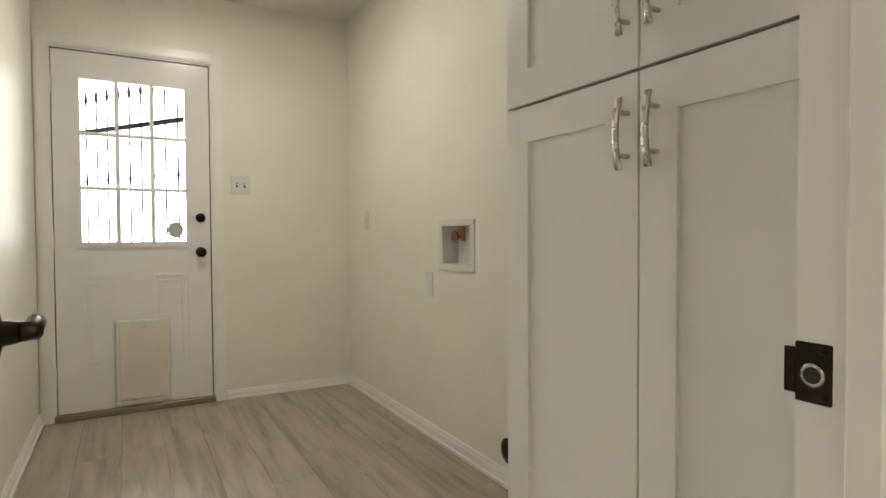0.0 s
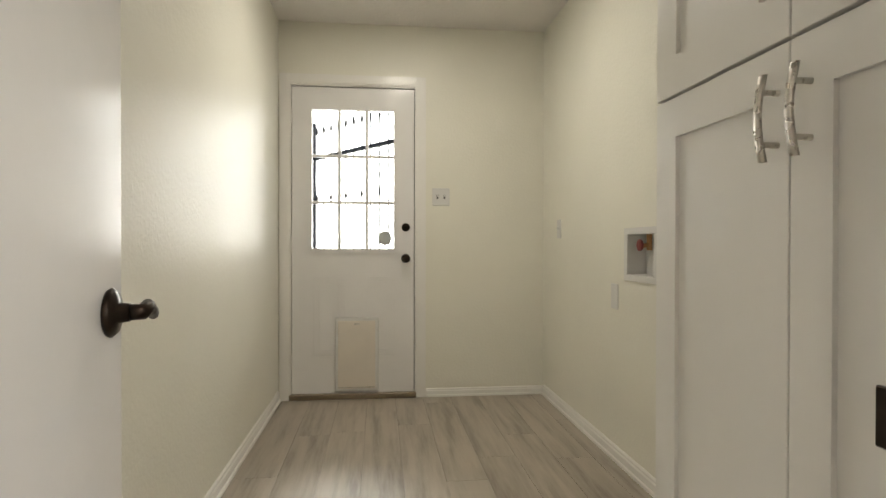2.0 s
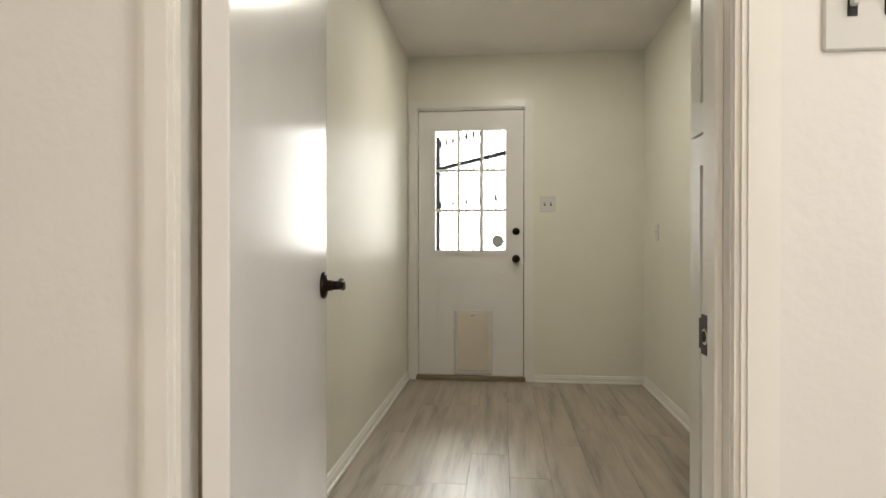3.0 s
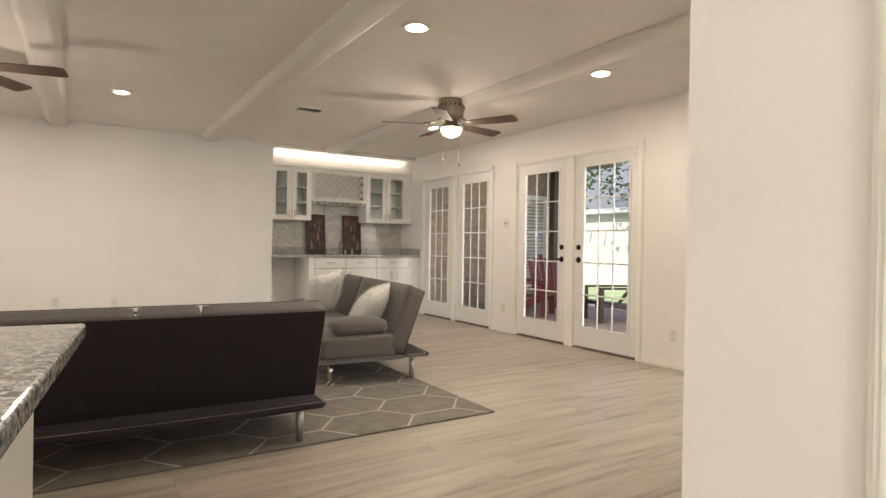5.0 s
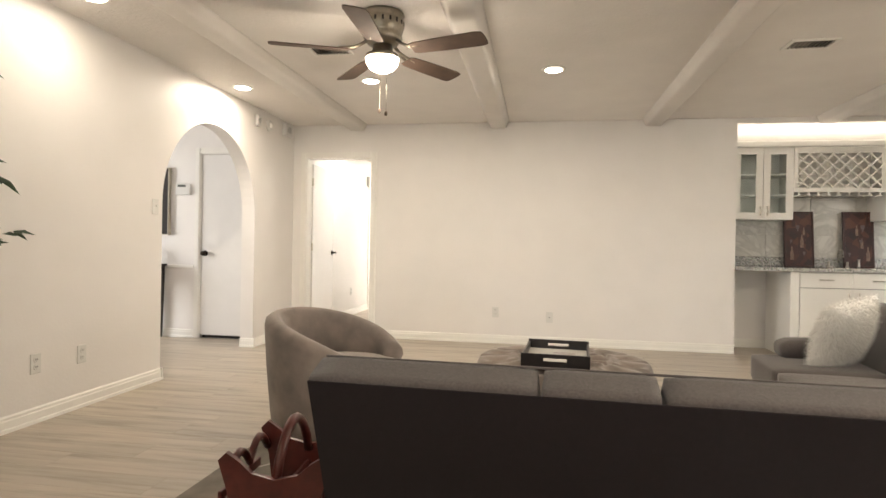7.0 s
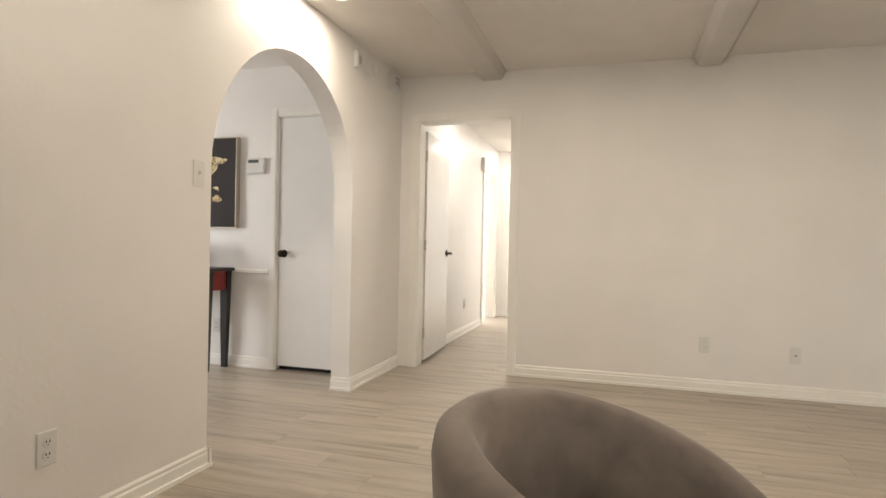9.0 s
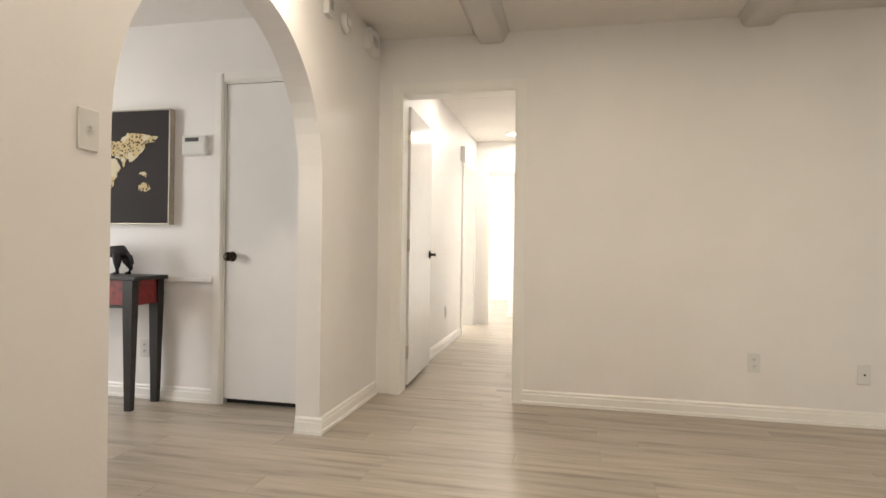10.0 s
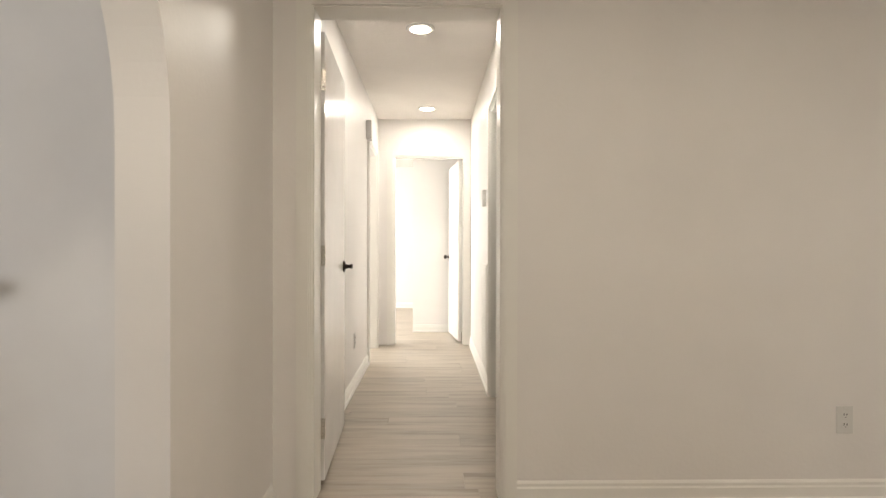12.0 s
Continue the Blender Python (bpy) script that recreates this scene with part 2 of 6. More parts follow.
M_FENCE = mat("weathered_fence", (0.74, 0.69, 0.60), 0.85, vary=0.2, scale=6, bump=0.4, bscale=40)
M_SHINGLE = mat("grey_shingle", (0.19, 0.195, 0.21), 0.9, vary=0.3, scale=10, bump=0.5, bscale=30)
M_SIDING = mat("white_siding", (0.80, 0.79, 0.76), 0.5, vary=0.05, scale=6)
M_EAVE = mat("brown_eave", (0.13, 0.10, 0.075), 0.7, vary=0.25, scale=8)

# ---- helpers ----
def part(name, bm, material, parent=None, label="", smooth=False):
    me = bpy.data.meshes.new(name)
    bm.normal_update()
    bm.to_mesh(me)
    bm.free()
    if smooth:
        for p in me.polygons:
            p.use_smooth = True
    me.materials.append(material)
    ob = new(name, me)
    if parent:
        ob.parent = parent
    if label:
        tagged(ob, label)
    return ob


def thing(name, m, label, category, group="", kind=""):
    ob = new(name)
    ob.empty_display_size = 0.1
    ob.matrix_world = m
    return tagged(ob, label, category, group, kind)


def box(bm, x0, y0, z0, x1, y1, z1, bevel=0.0, seg=1, m=None):
    r = bmesh.ops.create_cube(bm, size=1)
    vs = r["verts"]
    for v in vs:
        v.co = Vector(((x0 + x1) / 2 + v.co.x * (x1 - x0), (y0 + y1) / 2 + v.co.y * (y1 - y0), (z0 + z1) / 2 + v.co.z * (z1 - z0)))
    if bevel:
        es = list({e for v in vs for e in v.link_edges})
        r2 = bmesh.ops.bevel(bm, geom=es, offset=bevel, segments=seg, affect="EDGES", profile=0.5)
        vs = list({v for f in r2["faces"] for v in f.verts} | {v for v in vs if v.is_valid})
    if m is not None:
        bmesh.ops.transform(bm, matrix=m, verts=vs)
    return bm


def boxm(x0, y0, z0, x1, y1, z1, bevel=0.0, seg=1, m=None):
    return box(bmesh.new(), x0, y0, z0, x1, y1, z1, bevel, seg, m)


def cyl(bm, p, q, r1, r2=None, n=16, cap=True):
    p, q = Vector(p), Vector(q)
    d = q - p
    mtx = Matrix.Translation((p + q) / 2) @ d.to_track_quat("Z", "Y").to_matrix().to_4x4()
    bmesh.ops.create_cone(bm, cap_ends=cap, segments=n, radius1=r1, radius2=r1 if r2 is None else r2, depth=d.length, matrix=mtx)
    return bm


def lathe(bm, prof, n=24, m=None):
    rings = []
    for r, z in prof:
        rings.append([bm.verts.new((r * math.cos(2 * math.pi * i / n), r * math.sin(2 * math.pi * i / n), z)) for i in range(n)])
    for a, b in zip(rings, rings[1:]):
        for i in range(n):
            bm.faces.new((a[i], a[(i + 1) % n], b[(i + 1) % n], b[i]))
    for ring, rev in ((rings[0], True), (rings[-1], False)):
        bm.faces.new(ring[::-1] if rev else ring)
    if m is not None:
        bmesh.ops.transform(bm, matrix=m, verts=[v for r in rings for v in r])
    return bm


def prism(bm, pts, y0, y1, m=None):
    """Outline pts in x, z pushed from y0 to y1."""
    a = [bm.verts.new((x, y0, z)) for x, z in pts]
    b = [bm.verts.new((x, y1, z)) for x, z in pts]
    bm.faces.new(a)
    bm.faces.new(b[::-1])
    n = len(pts)
    for i in range(n):
        bm.faces.new((a[i], b[i], b[(i + 1) % n], a[(i + 1) % n]))
    bmesh.ops.recalc_face_normals(bm, faces=bm.faces)
    if m is not None:
        bmesh.ops.transform(bm, matrix=m, verts=a + b)
    return bm


def tube(bm, pts, r, n=8):
    pts = [Vector(p) for p in pts]
    rings = []
    for i, p in enumerate(pts):
        d = (pts[min(i + 1, len(pts) - 1)] - pts[max(i - 1, 0)]).normalized()
        q = d.to_track_quat("Z", "Y").to_matrix()
        rr = r[i] if isinstance(r, (list, tuple)) else r
        rings.append([bm.verts.new(p + q @ Vector((rr * math.cos(2 * math.pi * k / n), rr * math.sin(2 * math.pi * k / n), 0))) for k in range(n)])
    for a, b in zip(rings, rings[1:]):
        for k in range(n):
            bm.faces.new((a[k], a[(k + 1) % n], b[(k + 1) % n], b[k]))
    bm.faces.new(rings[0][::-1])
    bm.faces.new(rings[-1])
    return bm


def structure(name, bm, material, label, category, smooth=False):
    return tagged(part(name, bm, material, None, "", smooth), label, category, "", "structure")


def wall_with_holes(name, axis, c0, c1, a0, a1, z1, holes, material, label):
    """Wall across axis from c0 to c1 thick, from a0 to a1 long; holes are (a, b, bottom, top)."""
    bm = bmesh.new()

    def blk(p, q, zb, zt):
        if q - p < 1e-4 or zt - zb < 1e-4:
            return
        if axis == "x":
            box(bm, c0, p, zb, c1, q, zt)
        else:
            box(bm, p, c0, zb, q, c1, zt)
    cur = a0
    for a, b, zb, zt in sorted(holes):
        blk(cur, a, 0, z1)
        blk(a, b, 0, zb)
        blk(a, b, zt, z1)
        cur = b
    blk(cur, a1, 0, z1)
    return structure(name, bm, material, label, "wall")

# ---- structure ----
WX, EX = -0.96, 6.2          # living room, west and east faces
LWX, LWX2 = 2.37, 2.48       # wall with the laundry doorway
LN, LS, LE = -7.48, -9.24, 6.0   # laundry, north, south and east faces
structure("floor_sub", boxm(-6, -11.2, -0.12, 6.2, 9.2, -0.012), M_DARK, "dark subfloor under the planks", "floor")
structure("ceiling", boxm(-6, -11.2, CEIL, 6.6, 9.2, CEIL + 0.12), M_CEIL, "off-white textured plaster ceiling", "ceiling")
for bx in (-0.18, 1.45, 3.1, 4.8):
    bp = [(-0.125, 0.002), (-0.105, -0.01), (-0.09, -0.045), (-0.078, -0.062), (-0.06, -0.068), (0.06, -0.068), (0.078, -0.062), (0.09, -0.045), (0.105, -0.01), (0.125, 0.002)]
    bm = prism(bmesh.new(), [(bx + u, CEIL + v) for u, v in bp], -7.4 if bx > 2.4 else -10.6, 0.0)
    structure("ceiling_beam", bm, M_CEIL, "painted plaster ceiling beam with soft edges", "beam", True)
wall_with_holes("wall_north", "y", 0.0, 0.14, -0.96, 3.94, CEIL, [(-0.80, 0.0, 0, 2.085)], M_WALL, "warm white painted wall with a doorway")
FD = [(-4.36, -2.55), (-2.03, -0.30), (-6.7, -4.98)]
wall_with_holes("wall_east", "x", EX, EX + 0.075, -7.36, 0.75, CEIL, [(a, b, 0, 2.07) for a, b in FD], M_WALL, "warm white painted wall with French doors")
# wall with the arched opening
AY0, AY1, ASP = -2.39, -0.93, 1.37
bm = bmesh.new()
box(bm, WX - 0.14, -10.6, 0, WX, AY0, CEIL)
box(bm, WX - 0.14, AY1, 0, WX, 0.12, CEIL)
n = 28
arc = [(AY0 + (AY1 - AY0) * 0.5 * (1 - math.cos(math.pi * i / n)), ASP + 0.75 * math.sin(math.pi * i / n)) for i in range(n + 1)]
for (ya, za), (yb, zb) in zip(arc, arc[1:]):
    vs = [bm.verts.new((x, y, z)) for x in (WX - 0.14, WX) for y, z in ((ya, za), (yb, zb), (yb, CEIL), (ya, CEIL))]
    for f in ((0, 1, 2, 3), (7, 6, 5, 4), (0, 4, 5, 1)):
        bm.faces.new([vs[k] for k in f])
bmesh.ops.remove_doubles(bm, verts=bm.verts, dist=1e-5)
bmesh.ops.recalc_face_normals(bm, faces=bm.faces)
structure("wall_west", bm, M_WALL, "warm white painted wall with an arched opening", "wall")
SWX, SWX2 = 2.485, 2.59       # the same wall south of its doorway
bm = boxm(LWX, -7.79, 0, LWX2, -7.522, CEIL)
box(bm, SWX, -10.6, 0, SWX2, -8.53, CEIL)
box(bm, 2.43, -8.53, 2.05, 2.54, -7.79, CEIL)
structure("wall_laundry_door", bm, M_WALL, "painted wall with the laundry doorway", "wall")
bm = bmesh.new()
pl = [(2.37, -7.522), (2.48, -7.522), (2.48, LN), (EX, LN), (EX, -7.36), (2.56, -7.395)]
lo, hi = ([bm.verts.new((x, y, z)) for x, y in pl] for z in (0, CEIL))
bm.faces.new(lo[::-1]), bm.faces.new(hi)
for k in range(len(pl)):
    bm.faces.new((lo[k], lo[(k + 1) % len(pl)], hi[(k + 1) % len(pl)], hi[k]))
bmesh.ops.recalc_face_normals(bm, faces=bm.faces)
structure("wall_laundry_north", bm, M_WALL_L, "glossy cream painted laundry wall", "wall")
wall_with_holes("wall_laundry_south", "y", LS - 0.12, LS, SWX2, EX, CEIL, [(4.40, 4.66, 0.875, 1.065)], M_WALL_L, "cream painted laundry wall")
wall_with_holes("wall_laundry_east", "x", LE, LE + 0.16, LS - 0.12, LN, CEIL, [(-8.375, -7.545, 0, 2.06)], M_WALL_L, "cream painted wall with the back door")
# the opening is added, behind the camera, to hold the kitchen fill lamp
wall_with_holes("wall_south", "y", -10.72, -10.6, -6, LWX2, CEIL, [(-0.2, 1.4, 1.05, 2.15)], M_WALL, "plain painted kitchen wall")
# foyer behind the arch
wall_with_holes("wall_foyer_north", "y", -0.53, -0.41, -5.0, WX - 0.14, CEIL, [(-1.82, -1.14, 0, 2.06)], M_WALL, "white painted foyer wall")
# window opening added on the unseen side, for the foyer lamp
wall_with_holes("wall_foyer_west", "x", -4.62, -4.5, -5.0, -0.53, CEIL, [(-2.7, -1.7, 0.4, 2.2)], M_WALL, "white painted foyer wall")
wall_with_holes("wall_foyer_south", "y", -5.12, -5.0, -5.0, WX - 0.14, CEIL, [], M_WALL, "white painted foyer wall")
# hall and rooms behind it
wall_with_holes("wall_hall_west", "x", -1.01, -0.89, 0.14, 3.98, CEIL, [(2.86, 3.66, 0, 2.04)], M_WALL, "white painted hall wall")
wall_with_holes("wall_hall_east", "x", 0.12, 0.24, 0.14, 3.86, CEIL, [(0.92, 1.70, 0, 2.05)], M_WALL, "white painted hall wall")
wall_with_holes("wall_hall_end", "y", 3.86, 3.98, -0.89, 1.6, CEIL, [(-0.725, 0.05, 0, 2.055)], M_WALL, "white painted wall with the bedroom doorway")
wall_with_holes("wall_bedroom_closet", "y", 4.80, 4.90, -0.545, 1.6, CEIL, [], M_WALL, "white painted bedroom wall")
wall_with_holes("wall_bedroom_north", "y", 7.6, 7.72, -3.5, 1.6, CEIL, [], M_WALL, "white painted bedroom wall")
wall_with_holes("wall_bedroom_west", "x", -3.62, -3.5, -0.41, 7.72, CEIL, [(5.2, 6.6, 0.8, 2.1), (2.7, 4.0, 0.8, 2.1)], M_WALL, "white painted bedroom wall")
wall_with_holes("wall_side_room", "x", 1.6, 1.72, 0.14, 7.6, CEIL, [], M_WALL, "white painted side room wall")
# bar alcove
AB = 0.46
wall_with_holes("wall_alcove_back", "y", AB, AB + 0.12, 3.82, EX, CEIL, [], M_WALL, "painted wall behind the bar")
wall_with_holes("wall_alcove_side", "x", 3.82, 3.94, 0.14, AB, CEIL, [], M_WALL, "painted side wall of the bar alcove")
# ---- trim ----
def baseboard(axis, c, a, b, side, h=0.092):
    """Moulded skirting along axis at c from a to b, standing out to side (+1 or -1)."""
    bm = bmesh.new()
    prof = [(0, 0), (0.022, 0), (0.022, 0.018), (0.014, 0.022), (0.014, 0.062), (0.010, 0.070), (0.010, 0.082), (0.004, 0.092), (0, 0.092)]
    va, vb = [], []
    for d, z in prof:
        z *= h / 0.092
        p = c + side * (d - 0.002)
        va.append(bm.verts.new((a, p, z) if axis == "y" else (p, a, z)))
        vb.append(bm.verts.new((b, p, z) if axis == "y" else (p, b, z)))
    k = len(prof)
    for i in range(k):
        bm.faces.new((va[i], vb[i], vb[(i + 1) % k], va[(i + 1) % k]))
    bm.faces.new(va), bm.faces.new(vb[::-1])
    bmesh.ops.recalc_face_normals(bm, faces=bm.faces)
    return structure("baseboard", bm, M_TRIM, "white moulded baseboard along the wall", "baseboard")


def casing(axis, c, a, b, top, side, w=0.06, bottom=0.0):
    """Three-sided moulded casing round an opening from a to b, on face c, standing out to side."""
    bm = bmesh.new()
    for (p, q, z0, z1) in ((a - w, a + 0.004, bottom, top + w), (b - 0.004, b + w, bottom, top + w), (a + 0.0045, b - 0.0045, top - 0.004, top + w)):
        for inset, d in ((0, 0.012), (0.012, 0.017), (0.024, 0.020)):
            p2, q2, z2 = p + inset * 0.6, q - inset * 0.6, z1 - inset * 0.6
            lo, hi = sorted((c, c + side * d))
            zz = z0 + (inset * 0.6 if z0 > bottom else 0)
            if axis == "x":
                box(bm, lo, p2, zz, hi, q2, z2)
            else:
                box(bm, p2, lo, zz, q2, hi, z2)
    return structure("trim", bm, M_TRIM, "white painted moulded door casing", "trim")


def jamb(axis, c0, c1, a, b, top, t=0.018):
    bm = bmesh.new()
    for (p, q, z0, z1) in ((a - 0.001, a + t, 0, top), (b - t, b + 0.001, 0, top), (a + t, b - t, top - t, top + 0.001)):
        if axis == "x":
            box(bm, c0 - 0.001, p, z0, c1 + 0.001, q, z1)
        else:
            box(bm, p, c0 - 0.001, z0, q, c1 + 0.001, z1)
    return structure("trim", bm, M_TRIM, "white painted door jamb", "trim")


baseboard("y", 0.0, 0.06, 3.94, -1)
baseboard("x", WX, AY1, -0.02, 1)
baseboard("x", WX, -10.6, AY0, 1)
baseboard("y", AY1, WX - 0.14, WX + 0.02, -1)
baseboard("y", AY0, WX - 0.14, WX + 0.02, 1)
for a, b in ((-2.49, -2.09), (-4.92, -4.42), (-7.36, -6.76), (-0.24, 0.44)):
    baseboard("x", EX, a, b, -1)
baseboard("x", SWX, -10.6, -8.59, -1)
baseboard("x", LWX, -7.73, -7.522, -1)
baseboard("y", LN, 2.5, 5.97, -1, 0.068)
baseboard("y", LS, 3.475, 5.97, 1, 0.068)
baseboard("x", LE, LS, -8.44, -1, 0.055)
baseboard("y", -0.53, -4.5, -1.88, -1)
baseboard("x", -0.89, 0.14, 2.8, 1)
baseboard("x", 0.12, 1.76, 3.85, -1)
baseboard("y", 4.80, -0.545, 1.6, -1)
baseboard("y", 7.6, -3.5, 1.6, -1)
baseboard("y", AB, 3.94, 4.41, -1)
structure("chair_rail", boxm(-4.5, -0.552, 0.775, -1.88, -0.531, 0.812, 0.006), M_TRIM, "white wooden chair rail on the foyer wall", "chair rail")
casing("y", 0.0, -0.80, 0.0, 2.085, -1)
casing("y", 0.14, -0.80, 0.0, 2.085, 1)
jamb("y", 0.0, 0.14, -0.80, 0.0, 2.085, 0.012)
def side_casing(x, a, b, side):
    bm = bmesh.new()
    for inset, d in ((0, 0.012), (0.012, 0.017), (0.024, 0.020)):
        lo, hi = sorted((x, x + side * d))
        box(bm, lo, a + inset * 0.6, 0, hi, b - inset * 0.6, 2.10)
    return structure("trim", bm, M_TRIM, "white painted moulded door casing", "trim")


side_casing(LWX, -7.794, -7.735, -1)
side_casing(SWX, -8.575, -8.516, -1)
bm = boxm(LWX - 0.001, -7.7935, 0, LWX2 + 0.001, -7.787, 2.05)
box(bm, SWX - 0.001, -8.531, 0, SWX2 + 0.001, -8.514, 2.05)
box(bm, SWX + 0.02, -8.5145, 0, SWX + 0.055, -8.503, 2.04, 0.003)
box(bm, 2.429, -8.514, 2.035, 2.541, -7.802, 2.051)
structure("trim", bm, M_TRIM, "white painted door jamb", "trim")
casing("x", LE, -8.375, -7.545, 2.06, -1, 0.06)
jamb("x", LE, LE + 0.16, -8.375, -7.545, 2.06, 0.012)
casing("y", -0.53, -1.82, -1.14, 2.06, -1, 0.06)
jamb("y", -0.53, -0.41, -1.82, -1.14, 2.06, 0.012)
casing("y", 3.86, -0.725, 0.05, 2.055, -1, 0.07)
jamb("y", 3.86, 3.98, -0.725, 0.05, 2.055)
casing("x", -0.89, 2.86, 3.66, 2.04, 1)
jamb("x", -1.01, -0.89, 2.86, 3.66, 2.04)
casing("x", 0.12, 0.92, 1.70, 2.05, -1)
jamb("x", 0.12, 0.24, 0.92, 1.70, 2.05)
for a, b in FD:
    casing("x", EX, a, b, 2.07, -1, 0.055)

# ---- hardware ----
def plate(m, label, kind="outlet", w=0.072, h=0.116, group=""):
    """Wall plate facing local -y."""
    t = thing("wall_plate", m, label, "wall plate", group)
    part("cover", boxm(-w / 2, -0.006, -h / 2, w / 2, 0.001, h / 2, 0.0025), M_PLASTIC, t)
    if kind == "outlet":
        for z in (-0.021, 0.021):
            part("socket", lathe(bmesh.new(), [(0.0165, 0), (0.0165, 0.003)], 16, pose(0, -0.0055, z, 90)), M_PLASTIC, t)
            for x in (-0.006, 0.006):
                part("slot", boxm(x - 0.0015, -0.0095, z - 0.001, x + 0.0015, -0.008, z + 0.008), M_DARK, t)
            part("slot", lathe(bmesh.new(), [(0.002, 0), (0.002, 0.002)], 8, pose(0, -0.0078, z - 0.008, 90)), M_DARK, t)
    elif kind == "coax":
        part("connector", lathe(bmesh.new(), [(0.005, 0), (0.005, 0.012)], 10, pose(0, -0.005, 0, 90)), M_DARK, t)
    elif kind == "switch":
        n = 2 if w > 0.1 else 1
        for i in range(n):
            x = (i - (n - 1) / 2) * 0.046
            part("toggle_slot", boxm(x - 0.006, -0.0075, -0.013, x + 0.006, -0.005, 0.013), M_DARK if n == 2 else M_PLASTIC, t)
            part("toggle", boxm(x - 0.004, -0.018, -0.001, x + 0.004, -0.006, 0.010, 0.001), M_PLASTIC, t)
    return t


def lever(parent, x, y, z, face, way):
    """Bronze lever set: rosette on the leaf at x, y, z; face and way are unit vectors."""
    f, w, p = Vector(face), Vector(way), Vector((x, y, z))
    q = f.to_track_quat("Z", "Y").to_matrix().to_4x4()
    part("rosette", lathe(bmesh.new(), [(0.031, 0), (0.033, 0.004), (0.028, 0.010), (0.014, 0.013), (0.012, 0.026)], 20, Matrix.Translation(p) @ q), M_BRONZE, parent, "dark bronze rosette", True)
    up = Vector((0, 0, 1))
    pts = [p + f * 0.025, p + f * 0.040 + w * 0.006, p + f * 0.042 + w * 0.022 + up * 0.006, p + f * 0.042 + w * 0.038, p + f * 0.041 + w * 0.052 - up * 0.008, p + f * 0.040 + w * 0.062 - up * 0.003]
    part("lever_handle", tube(bmesh.new(), pts, [0.011, 0.011, 0.010, 0.008, 0.008, 0.006], 10), M_BRONZE, parent, "dark bronze curved lever", True)


def knob(parent, p, face, r=0.028):
    q = Vector(face).to_track_quat("Z", "Y").to_matrix().to_4x4()
    part("door_knob", lathe(bmesh.new(), [(r * 1.05, 0), (r * 1.1, 0.004), (r * 0.9, 0.009), (r * 0.42, 0.013), (r * 0.4, 0.03), (r * 0.85, 0.036), (r, 0.048), (r * 0.92, 0.06), (r * 0.5, 0.066)], 22, Matrix.Translation(Vector(p)) @ q), M_BRONZE, parent, "dark bronze round knob", True)


def deadbolt(parent, p, face, r=0.028):
    q = Vector(face).to_track_quat("Z", "Y").to_matrix().to_4x4()
    part("deadbolt", lathe(bmesh.new(), [(r, 0), (r, 0.006), (r * 0.85, 0.014), (r * 0.3, 0.015), (r * 0.25, 0.024)], 20, Matrix.Translation(Vector(p)) @ q), M_BRONZE, parent, "dark bronze deadbolt", True)


def hinge(parent, x, y, z):
    part("hinge", cyl(bmesh.new(), (x, y, z - 0.045), (x, y, z + 0.045), 0.007, n=10), M_TRIM, parent, "painted hinge")


# ---- laundry ----
def frame_ring(bm, axis_y0, axis_y1, z0, z1, x0, x1, w):
    for a, b, c, d in ((axis_y0, axis_y1, z1 - w, z1), (axis_y0, axis_y1, z0, z0 + w), (axis_y0, axis_y0 + w, z0 + w, z1 - w), (axis_y1 - w, axis_y1, z0 + w, z1 - w)):
        box(bm, x0, a, c, x1, b, d)


